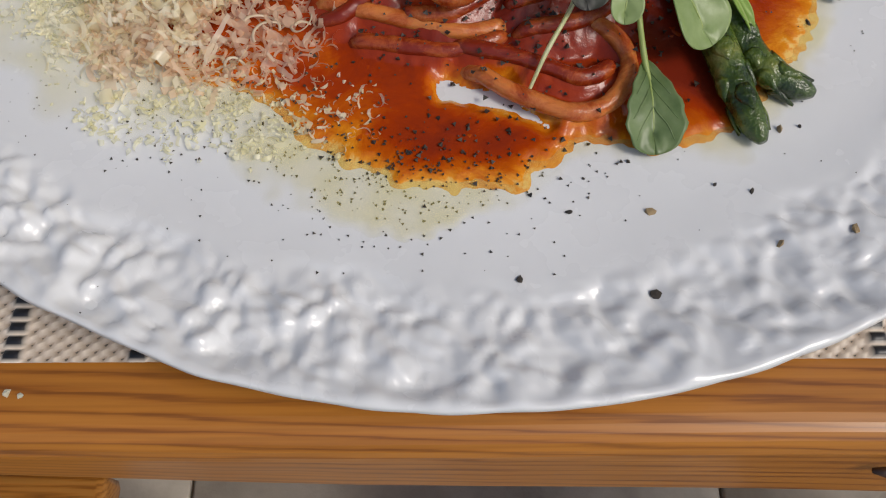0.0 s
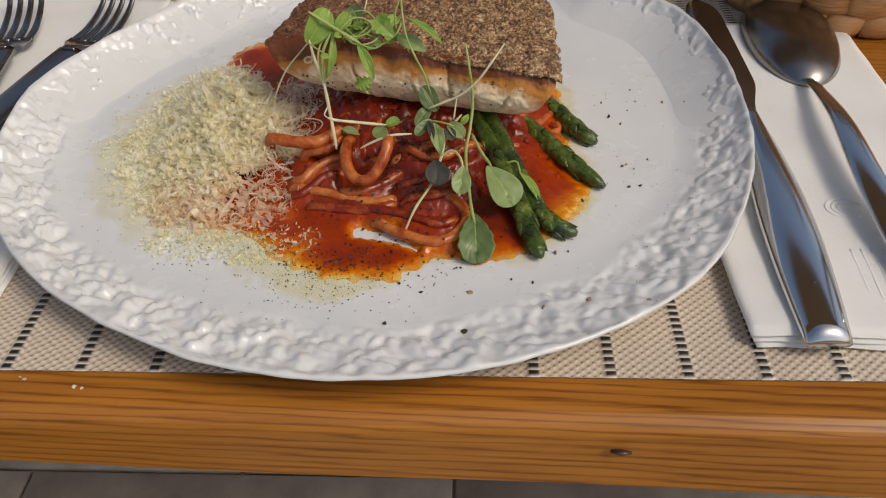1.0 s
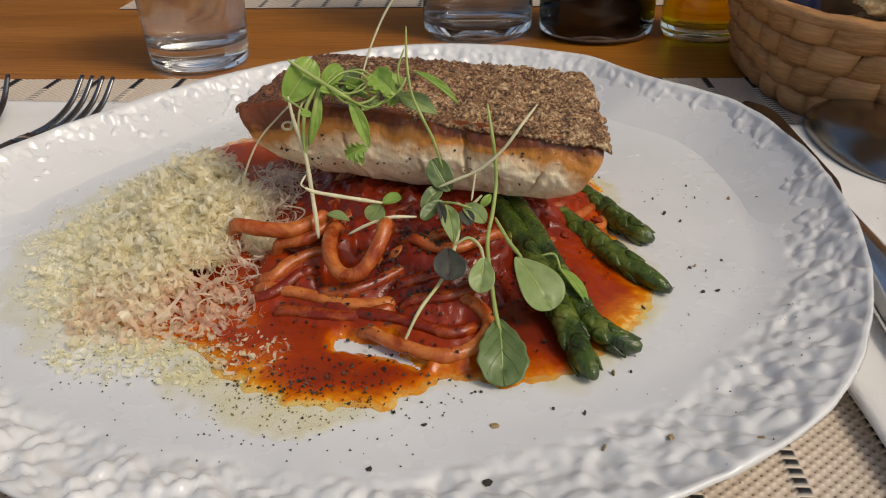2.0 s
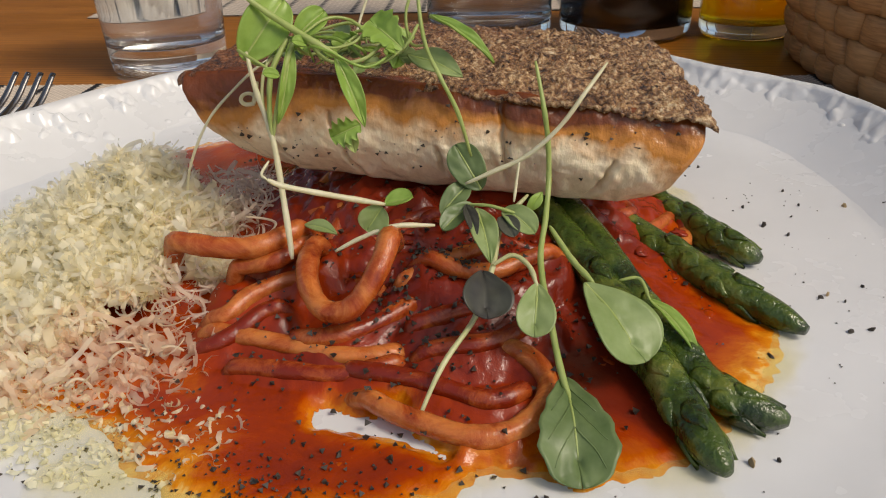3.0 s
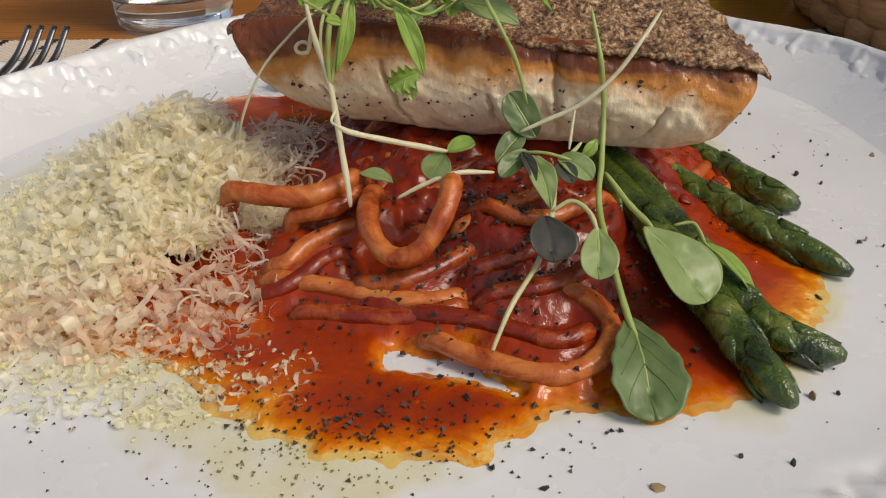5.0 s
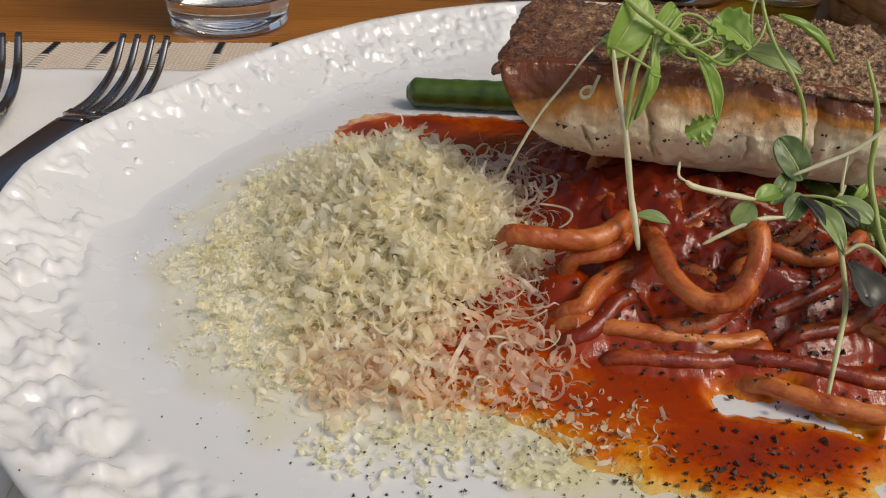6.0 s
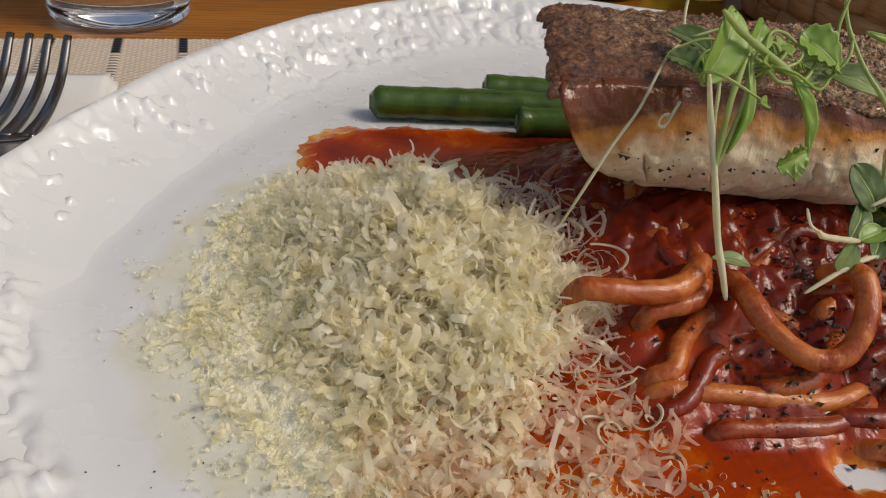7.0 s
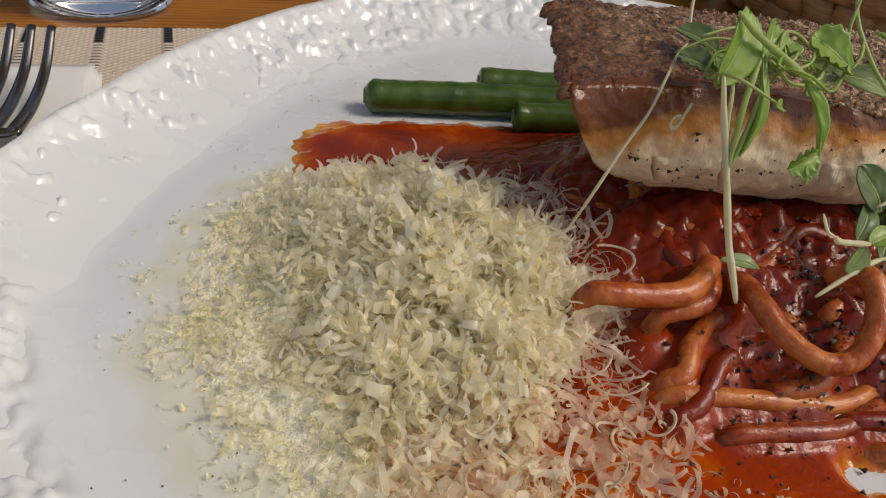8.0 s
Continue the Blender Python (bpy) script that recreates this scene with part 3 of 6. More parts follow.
def sauce_height(x, y):
    d = pool_depth(x, y) + 0.0028 * nz(x, y, 2, 120) + 0.0016 * nz(x, y, 4, 330)
    m = mound(x, y) * smooth01(d / 0.009)
    return d, m, ZF + 0.0002 + 0.0011 * smooth01(d / 0.006) + m + m * 0.15 * nz(x, y, 6, 95) + min(m * 0.12, 0.0018) * nz(x, y, 8, 230) + min(m * 0.10, 0.0012) * nz(x, y, 9, 480)


def oil_film():
    """Clear yellow oil that has run out past the sauce."""
    step = 0.0010
    xs, ys = np.arange(-0.164, 0.090, step), np.arange(-0.100, 0.100, step)
    index, V, T = {}, [], []
    for j, y in enumerate(ys):
        for i, x in enumerate(xs):
            reach = 0.012 * smooth01((-0.010 - x) / 0.03) * smooth01((0.0 - y) / 0.03) + 0.0035 + 0.004 * smooth01((x - 0.02) / 0.03)
            d = pool_depth(x, y) + reach + 0.004 * nz(x, y, 21, 90) + 0.0025 * nz(x, y, 22, 260)
            if x < -0.085:
                d = max(d, 0.05 * (1.10 - math.hypot((x + 0.096) / 0.058, (y - 0.016) / 0.072)) + 0.006 * nz(x, y, 24, 70))
            if -0.0012 < d and (d < reach + 0.010 or x < -0.085) and not (-0.036 < x < 0.003 and -0.064 < y < -0.036):
                index[i, j] = len(V)
                V.append((x, y, ZF + (0.0005 * smooth01(d / 0.004) if d > 0 else 0.3 * d)))
                T.append(smooth01(d / 0.006) * (0.65 + 0.5 * nz(x, y, 23, 110)) * (0.6 if x < -0.085 else 1.0))
    F = []
    for (i, j), a in index.items():
        b, c, d = index.get((i + 1, j)), index.get((i + 1, j + 1)), index.get((i, j + 1))
        if None not in (b, c, d):
            F.append((a, b, c, d))
    me = mesh_of("oil_film", V, F)
    at = me.attributes.new("thick", "FLOAT", "POINT")
    at.data.foreach_set("value", np.array(T, np.float32))
    solo("oil_film", me, M_FILM, (0, 0, ZF), "thin film of yellow oil round the sauce and cheese", "oil", kind="stuff")


def film():
    n = Nodes("oil_film")
    at = n.add("ShaderNodeAttribute")
    at.attribute_name = "thick"
    n.set(Base_Color=(0.80, 0.70, 0.24), Roughness=0.1, Specular_IOR_Level=0.4)
    tr = n.add("ShaderNodeBsdfTransparent")
    ms = n.add("ShaderNodeMixShader")
    n.link(n.math("MULTIPLY", at.outputs["Fac"], 0.40), ms.inputs[0])
    n.link(tr.outputs[0], ms.inputs[1])
    n.link(n.b.outputs[0], ms.inputs[2])
    n.link(ms.outputs[0], n.t.nodes["Material Output"].inputs["Surface"])
    return n.m


M_FILM = film()
oil_film()

nest = thing("spaghetti_nest", (-0.006, 0.0, ZF), "thick spaghetti coated in tomato sauce under the fish", "pasta")


COATED = []


def strand(pts, r=0.0021, n=40):
    P = spline(pts, n)
    rad = np.array([0.84 * r * (1 + 0.12 * nz(p[0], p[1], p[2], 160) + 0.07 * nz(p[0], p[1], p[2], 480)) for p in P])
    for q in range(n):
        e = min(q, n - 1 - q) / (0.14 * n)
        P[q][2] -= 0.0003 + 0.0075 * max(0.0, 1 - e) ** 1.4
    COATED.extend((p[0], p[1], p[2], 0.84 * r) for p in P if p[2] - ZF - mound(p[0], p[1]) < 0.0085)
    part("strand", mesh_of("strand", *tube(P, rad, 10)), M_PASTA, nest)


# the strands that stand out at the front of the nest
strand([(-0.0330, -0.0060, 0.0310), (-0.0336, -0.0120, 0.0311), (-0.0341, -0.0200, 0.0304), (-0.0329, -0.0268, 0.0280), (-0.0286, -0.0335, 0.0262), (-0.0230, -0.0352, 0.0273), (-0.0190, -0.0335, 0.0315), (-0.0161, -0.0295, 0.0361), (-0.0151, -0.0240, 0.0391), (-0.0152, -0.0170, 0.0407)], 0.0029, 90)
strand([(-0.0616, -0.0255, 0.0165), (-0.0531, -0.0284, 0.0170), (-0.0437, -0.0313, 0.0172), (-0.0336, -0.0340, 0.0168), (-0.0238, -0.0363, 0.0165), (-0.0157, -0.0354, 0.0165), (-0.0089, -0.0322, 0.0168)], 0.0027, 60)
strand([(-0.0393, -0.0298, 0.0165), (-0.0336, -0.0327, 0.0185), (-0.0263, -0.0331, 0.0195), (-0.0197, -0.0296, 0.0200), (-0.0129, -0.0241, 0.0208), (-0.0071, -0.0174, 0.0218)], 0.0026, 50)
strand([(-0.0283, -0.0378, 0.0150), (-0.0207, -0.0414, 0.0166), (-0.0114, -0.0441, 0.0170), (-0.0025, -0.0473, 0.0166), (0.0050, -0.0499, 0.0160), (0.0109, -0.0478, 0.0160), (0.0140, -0.0422, 0.0158)], 0.0026, 60)
strand([(-0.0265, -0.0421, 0.0140), (-0.0201, -0.0469, 0.0150), (-0.0130, -0.0524, 0.0152), (-0.0053, -0.0565, 0.0152), (0.0029, -0.0594, 0.0152), (0.0105, -0.0575, 0.0154), (0.0157, -0.0509, 0.0158), (0.0169, -0.0440, 0.0165), (0.0136, -0.0384, 0.0178), (0.0075, -0.0346, 0.0188), (-0.0006, -0.0325, 0.0185)], 0.0027, 90)
strand([(-0.0119, -0.0379, 0.0180), (-0.0028, -0.0368, 0.0192), (0.0063, -0.0354, 0.0198), (0.0146, -0.0296, 0.0208), (0.0199, -0.0225, 0.0220)], 0.0026, 50)
strand([(-0.0551, -0.0132, 0.0250), (-0.0494, -0.0143, 0.0262), (-0.0428, -0.0140, 0.0275), (-0.0385, -0.0092, 0.0290), (-0.0358, -0.0013, 0.0310)], 0.0026, 50)
strand([(-0.0523, -0.0366, 0.0140), (-0.0445, -0.0386, 0.0152), (-0.0347, -0.0405, 0.0156), (-0.0253, -0.0414, 0.0156), (-0.0165, -0.0390, 0.0160), (-0.0099, -0.0348, 0.0165)], 0.0025, 50)
strand([(-0.0124, -0.0306, 0.0200), (-0.0077, -0.0299, 0.0212), (-0.0007, -0.0275, 0.0222), (0.0077, -0.0240, 0.0236), (0.0147, -0.0167, 0.0250)], 0.0025, 50)
strand([(-0.0157, -0.0191, 0.0235), (-0.0108, -0.0176, 0.0255), (-0.0046, -0.0142, 0.0272), (0.0029, -0.0118, 0.0288), (0.0094, -0.0057, 0.0300)], 0.0025, 50)
strand([(-0.0597, -0.0320, 0.0150), (-0.0533, -0.0320, 0.0165), (-0.0479, -0.0285, 0.0185), (-0.0436, -0.0249, 0.0205), (-0.0377, -0.0230, 0.0215)], 0.0025, 50)
strand([(-0.0615, -0.0225, 0.0160), (-0.0529, -0.0256, 0.0195), (-0.0484, -0.0206, 0.0215), (-0.0418, -0.0155, 0.0225), (-0.0370, -0.0135, 0.0225), (-0.0312, -0.0100, 0.0220)], 0.0027, 50)
strand([(-0.0700, -0.0080, 0.0290), (-0.0656, -0.0116, 0.0310), (-0.0567, -0.0134, 0.0305), (-0.0477, -0.0134, 0.0305), (-0.0407, -0.0094, 0.0318), (-0.0360, -0.0030, 0.0330)], 0.0031, 60)
strand([(-0.0120, -0.0140, 0.0310), (-0.0030, -0.0190, 0.0285), (0.0060, -0.0200, 0.0278), (0.0150, -0.0150, 0.0285), (0.0240, -0.0080, 0.0290)], 0.0024, 50)
rs = random.Random(5)
for k in range(22):
    a0 = rs.uniform(0, 2 * math.pi)
    q0 = rs.uniform(0.45, 1.05)
    turn = rs.choice((-1, 1)) * rs.uniform(0.7, 1.7)
    pts = []
    for s in range(6):
        a = a0 + turn * s / 5
        q = q0 + 0.16 * math.sin(s * 1.3 + k)
        x, y = -0.006 + 0.056 * q * math.cos(a), 0.024 + 0.050 * q * math.sin(a)
        y = max(y, -0.040)
        pts.append((x, y, ZF + 0.0002 + mound(x, y) + rs.uniform(-0.0014, 0.0008)))
    strand(pts, rs.uniform(0.0022, 0.0026), 30)


def sauce_pool():
    step = 0.0008
    xs, ys = np.arange(-0.122, 0.078, step), np.arange(-0.086, 0.120, step)
    cling = np.zeros((len(ys), len(xs)))
    for px, py, pz, pr in COATED:
        i0, j0, w = int((px - xs[0]) / step), int((py - ys[0]) / step), int(2.6 * pr / step)
        for j in range(max(0, j0 - w), min(len(ys), j0 + w + 1)):
            for i in range(max(0, i0 - w), min(len(xs), i0 + w + 1)):
                d = math.hypot(xs[i] - px, ys[j] - py) / pr
                cling[j, i] = max(cling[j, i], pz + pr * (0.15 - 0.42 * d ** 1.5))
    index, V, T = {}, [], []
    for j, y in enumerate(ys):
        for i, x in enumerate(xs):
            d, m, z = sauce_height(x, y)
            if d > 0.002 and cling[j, i] > z:
                z += min(cling[j, i] - z, 0.0058) * smooth01((d - 0.002) / 0.004) + 0.0004 * nz(x, y, 31, 420)
            if d > -0.0012:
                index[i, j] = len(V)
                V.append((x, y, min(z, ZF + 0.35 * d) if d < 0.003 else z))
                # Gaussian at (0.030, -0.042): shade beside the spears, put into the colour by thick.
                T.append(min(1.0, 0.02 + 0.42 * smooth01(d / 0.012) + 0.30 * nz(x, y, 11, 42) * smooth01(d / 0.01) + 26 * m + 0.42 * math.exp(-((x + 0.004) / 0.040) ** 2 - ((y + 0.026) / 0.022) ** 2) + 0.45 * math.exp(-((x - 0.030) / 0.016) ** 2 - ((y + 0.042) / 0.020) ** 2) + 0.25 * math.exp(-((x + 0.020) / 0.020) ** 2 - ((y + 0.066) / 0.006) ** 2) + (0.22 + 0.5 * nz(x, y, 15, 70)) * smooth01((y - 0.055) / 0.02)))
    F = []
    for (i, j), a in index.items():
        b, c, d = index.get((i + 1, j)), index.get((i + 1, j + 1)), index.get((i, j + 1))
        if None not in (b, c, d):
            F.append((a, b, c, d))
    me = mesh_of("tomato_sauce", V, F)
    at = me.attributes.new("thick", "FLOAT", "POINT")
    at.data.foreach_set("value", np.array(T, np.float32))
    solo("tomato_sauce", me, M_SAUCE, (0, 0, ZF), "glossy orange-red tomato and oil sauce pooled on the plate", "sauce", kind="stuff")


sauce_pool()


def tomato_pulp():
    """Soft lumps of tomato over and between the strands."""
    g = random.Random(77)
    V, F, T = [], [], []
    for k in range(420):
        a, q = g.uniform(0, 6.28), g.uniform(0.25, 1.10)
        x, y = -0.006 + 0.060 * q * math.cos(a), 0.022 + 0.056 * q * math.sin(a)
        if y > 0.05:
            continue
        z = ZF + mound(x, y) + g.uniform(-0.0006, 0.0016)
        r = 0.0006 + 0.0017 * g.random() ** 1.8
        if k > 210:
            x, y = g.uniform(-0.105, 0.062), g.uniform(-0.072, 0.0)
            if pool_depth(x, y) < 0.004 or mound(x, y) > 0.006:
                continue
            z, r = ZF + 0.0008 + mound(x, y), g.uniform(0.0005, 0.0022)
        bm = bmesh.new()
        bmesh.ops.create_icosphere(bm, subdivisions=3, radius=1.0)
        off = Vector((k * 3.1, k * 1.7, 0))
        b = len(V)
        for v in bm.verts:
            c = v.co * (1 + 0.75 * noise.noise(v.co * 1.1 + off) + 0.40 * noise.noise(v.co * 2.6 + off) + 0.15 * noise.noise(v.co * 6 + off))
            c.rotate(Euler((0.6 * math.sin(k), 0.6 * math.cos(3 * k), 1.7 * k)))
            V.append((x + c.x * r * 1.2, y + c.y * r * 1.2, z - 0.0004 + c.z * r * 0.42))
        F += [tuple(b + v.index for v in f.verts) for f in bm.faces]
        T += [g.uniform(0.62, 0.92) if k <= 210 else 0.42] * (len(V) - b)
        bm.free()
    me = mesh_of("tomato_pulp", V, F)
    at = me.attributes.new("thick", "FLOAT", "POINT")
    at.data.foreach_set("value", np.array(T, np.float32))
    solo("tomato_pulp", me, M_SAUCE, (0, 0, ZF), "soft red tomato pulp clinging to the spaghetti", "sauce", kind="stuff")


tomato_pulp()


# ---- fish ----
CRACKS = [(-0.0315, 0.72, -0.0255, 0.02), (0.0090, 0.92, 0.0105, 0.08), (-0.0480, 0.42, -0.0430, 0.10), (0.0345, 0.55, 0.0290, 0.05), (-0.0060, 0.50, -0.0035, 0.15), (0.0200, 0.40, 0.0215, 0.02)]


def fish_line(u):
    """Along the fillet: x, front y, back y, top z, bottom z, and how full the section is."""
    x = -0.0688 + 0.1228 * u
    yf, yb = 0.0142 - 0.0148 * u + 0.0022 * math.sin(5 * u), 0.066 - 0.002 * u
    zt = 0.0640 - 0.0076 * u ** 1.7
    zb = 0.0360 - 0.0034 * u + 0.0060 * (1 - u) ** 5 + 0.004 * max(0.0, (u - 0.8) / 0.2) ** 2 + 0.0010 * nz(x, 0, 4, 45)
    return x, yf, yb, zt, zb, 0.80 + 0.20 * max(0.0, 1 - abs(2 * u - 1) ** 18) ** 0.4


def fish_fillet():
    f = thing("fish_fillet", (-0.005, 0.03, 0.036), "pan-fried white fish fillet with crisp brown skin, on the pasta", "fish")
    # the cut: (across from front 0 to back 1, height 0 to 1), walked round once
    cut = [(0.0, 1 - q) for q in np.linspace(0, 0.96, 60)]
    cut += [(0.02 + 0.96 * q, 0.0) for q in np.linspace(0, 1, 14)]
    cut += [(1.0, q) for q in np.linspace(0.08, 1.0, 12)]
    cut += [(1 - q, 1.0) for q in np.linspace(0.08, 0.98, 14)]
    n, k = 260, len(cut)
    V, F, S = [], [], []
    for i in range(n):
        u = i / (n - 1)
        x, yf, yb, zt, zb, end = fish_line(u)
        gold = 0.32 + 0.32 * max(0.0, 1 - 3.2 * u) + 0.13 * nz(x, 0, 3, 50) + 0.05 * nz(x, 0, 6, 150) + 0.45 * smooth01((u - 0.88) * 9)
        char = 0.08 + 0.36 * max(0.0, 1 - 4.5 * u) + 0.14 * max(0.0, nz(x, 0, 9, 34) + 0.2) + 0.05 * smooth01((u - 0.4) * 4)
        for c, fz in cut:
            front = (1 - c) ** 3
            zz = 0.5 + (fz - 0.5) * (0.72 + 0.28 * end)
            z = zb + (zt - zb) * zz
            y = yf + (yb - yf) * (0.5 + (c - 0.5) * (0.80 + 0.20 * end))
            belly = math.sin(math.pi * min(1.0, 0.12 + 0.88 * fz)) ** 0.8
            y += front * (0.0062 * (1 - fz) ** 3 - 0.0050 * belly)
            y -= c ** 3 * 0.003 * belly
            # broad uneven flakes and a few splits between them
            y -= front * (0.0011 * nz(x + 0.010 * fz, z, 3, 85) + 0.0006 * nz(x, z, 5, 190) + 0.0003 * nz(x, z, 6, 480))
            for xa, fa, xb, fb in CRACKS:
                if fb < fz < fa:
                    q = (fa - fz) / (fa - fb)
                    xc = xa + (xb - xa) * q + 0.0012 * nz(fz, xa, 2, 9)
                    y += front * 0.0030 * math.sin(math.pi * (0.1 + 0.9 * q)) * math.exp(-((x - xc) / 0.0006) ** 2)
                    y -= front * 0.0005 * math.exp(-((x - xc - 0.0022) / 0.0018) ** 2)
            x2 = x + 0.018 * (1 - u) ** 2 * (y - 0.013) / 0.052
            x2 += 0.0125 * (1 - fz) ** 1.2 * max(0.0, 1 - u * 4.5) - 0.008 * (1 - fz) * max(0.0, 1 - (1 - u) * 5.5)
            if u < 0.08 or u > 0.92:
                x2 += 0.0016 * nz(y, z, 2, 110) + math.copysign(0.0016, u - 0.5) * (belly - 0.5)
            V.append((x2, y, z + 0.0005 * nz(x, y, 7, 160)))
            d = 1 - fz
            if d < char:
                sear = 1.12 - 0.12 * d / char
            elif d < gold:
                sear = 0.94 - 0.38 * (d - char) / max(0.02, gold - char)
            else:
                sear = 0.56 - 0.36 * smooth01((d - gold) / 0.30)
            S.append(min(1.1, max(0.0, sear)))
    for i in range(n - 1):
        for j in range(k):
            j2 = (j + 1) % k
            F.append((i * k + j, i * k + j2, (i + 1) * k + j2, (i + 1) * k + j))
    F += [tuple(range(k - 1, -1, -1)), tuple((n - 1) * k + j for j in range(k))]
    me = mesh_of("flesh", V, F)
    at = me.attributes.new("sear", "FLOAT", "POINT")
    at.data.foreach_set("value", np.array(S, np.float32))
    part("flesh", me, M_FLESH, f, "moist white flesh browned along the skin")
    # skin: a blistered sheet, rolled over the front edge at the thin end and curling free at the thick end
    m, w = 330, 150
    top, bot = [], []
    for i in range(m):
        u = i / (m - 1)
        x, yf, yb, zt, zb, end = fish_line(u)
        x = -0.0697 + 0.1252 * u
        free = smooth01((u - 0.42) / 0.25)
        A, B = [], []
        for j in range(w):
            v = j / (w - 1)
            rag = 0.0010 * nz(x, 0, 1, 140) + 0.0010 * nz(x, 0, 2, 420)
            y = (yb + 0.0005 + rag) + (yf - 0.0004 - 0.0022 * free + rag - yb - 0.0005 - rag) * v
            ex = (0.0012 * nz(y, 0, 3, 140) + 0.0010 * nz(y, 0, 5, 420)) * (1.0 if 0.03 < u < 0.97 else 1.8)
            x2 = x + 0.018 * (1 - u) ** 2 * (1 - v) + ex
            z = zt - 0.28 * 0.5 * (zt - zb) * (1 - end) + 0.0008 + 0.0030 * (1 - v) * smooth01(8 * (1 - v)) * (1 - 0.9 * (1 - v) ** 6)
            z -= (1 - free) * 0.0024 * v ** 12 + free * 0.0016 * v ** 14 + 0.0012 * max(0.0, 1 - u / 0.05) ** 2 + 0.0012 * max(0.0, (u - 0.94) / 0.06) ** 2
            z += free * 0.0009 * max(0.0, v - 0.9) * 10 * (0.4 + nz(x, 0, 8, 90))
            cells = noise.voronoi(Vector((x2, y, 0)) * 620)[0]
            crumb = max(0.0, 0.75 - cells[0]) * max(0.0, 0.55 + nz(x2, y, 6, 160))
            z += 0.0012 * nz(x2, y, 1, 110) + 0.0008 * nz(x2, y, 2, 330) + (0.0004 + 0.0009 * smooth01((u - 0.25) * 2.5)) * crumb * 2.3
            A.append((x2, y, z))
            B.append((x2, y, z - 0.0011))
        top.append(A)
        bot.append(B)
    V, F = slab(top, bot)
    part("skin", mesh_of("skin", V, [q[::-1] for q in F]), M_SKIN, f, "crisp blistered dark brown skin")


fish_fillet()


# ---- asparagus ----
M_CUTEND = blotchy("asparagus_core", (0.10, 0.17, 0.04), (0.20, 0.28, 0.08), 400, 0.4)


def asparagus(pts, r, label, tip=True):
    """A spear: stalk, with overlapping scales towards the tip."""
    a = thing("asparagus_spear", pts[0], label, "asparagus", "asparagus on the plate")
    P = spline(pts, 60)
    n = len(P)
    rad = []
    for i in range(n):
        s = i / (n - 1)
        q = r * (1 + 0.08 * nz(P[i][0], P[i][1], 3, 220))
        if tip:
            q *= 1.0 - 0.12 * s + 0.16 * math.exp(-((s - 0.62) / 0.16) ** 2)
            q *= math.sqrt(max(0.10, 1 - max(0.0, (s - 0.80) / 0.205) ** 2.6))
        else:
            q *= math.sqrt(max(0.25, 1 - max(0.0, 1 - s / 0.045) ** 2))
        rad.append(q)
    stalk = part("stalk", mesh_of("stalk", *tube(P, rad, 16)), M_SPEAR if tip else M_SPEARCUT, a)
    if not tip:
        d = Vector(P[0] - P[2]).normalized()
        c = Vector(P[0])
        part("cut_end", mesh_of("cut_end", *tube([tuple(c - d * 0.0006), tuple(c + d * 0.0003)], rad[0] * 0.93, 18)), M_CUTEND, a, "pale cut end of the stalk")
    if tip:
        T = np.gradient(P, axis=0)
        T /= np.linalg.norm(T, axis=1)[:, None]
        g = random.Random(int(1000 * abs(pts[0][0])) + 7)
        for q in range(18):
            i = int(n * (0.36 + 0.52 * q / 18))
            ang = q * 2.4 + g.uniform(-0.3, 0.3)
            t = T[i]
            b1 = np.cross(t, (0, 0, 1.0))
            b1 /= np.linalg.norm(b1)
            b2 = np.cross(t, b1)
            rr, ln = rad[i], g.uniform(0.0050, 0.0075)
            rows = []
            for v in range(6):
                fv = v / 5
                c = P[i] + t * ln * (fv - 0.25)
                line = []
                for h in range(7):
                    fh = (h / 6 - 0.5) * 2
                    wdt = 0.80 * math.sin(math.pi * min(1, 0.18 + 0.86 * fv)) * (1 - 0.25 * fv)
                    aa = ang + fh * wdt
                    out = rr * (1.02 - 0.12 * max(0, fv - 0.55)) + 0.0006 * (1 - fh * fh)
                    line.append(c + out * (math.cos(aa) * b1 + math.sin(aa) * b2))
                rows.append(line)
            inner = [[p - 0.0005 * (p - P[i]) / (np.linalg.norm(p - P[i]) + 1e-9) for p in line] for line in rows]
            part("scale", mesh_of("scale", *slab(rows, inner)), M_SPEAR, stalk)
    return a


asparagus([(0.010, 0.045, 0.026), (0.030, 0.034, 0.0220), (0.048, 0.012, 0.0180), (0.061, -0.006, 0.0160), (0.0755, -0.0225, 0.0138)], 0.0041, "roasted green asparagus spear lying out from under the fish")
asparagus([(0.032, 0.066, 0.024), (0.046, 0.050, 0.0205), (0.058, 0.034, 0.0170), (0.0675, 0.019, 0.0155), (0.0760, 0.0105, 0.0138)], 0.0039, "short roasted asparagus tip beside the fish")
asparagus([(0.012, 0.030, 0.031), (0.019, 0.012, 0.029), (0.029, -0.012, 0.0240), (0.038, -0.038, 0.0180), (0.0425, -0.056, 0.0155), (0.0458, -0.0675, 0.0145)], 0.0040, "roasted asparagus spear leaning on the pasta")
asparagus([(0.020, 0.026, 0.030), (0.030, 0.000, 0.027), (0.0385, -0.022, 0.0210), (0.046, -0.041, 0.0162), (0.0525, -0.0495, 0.0148), (0.0610, -0.0535, 0.0142)], 0.0038, "roasted asparagus tip crossing its neighbour")
asparagus([(-0.0855, 0.1206, 0.0172), (-0.060, 0.1170, 0.0172), (-0.030, 0.1110, 0.0178), (0.0, 0.100, 0.019)], 0.0057, "cut end of a green asparagus stalk behind the fish", False)
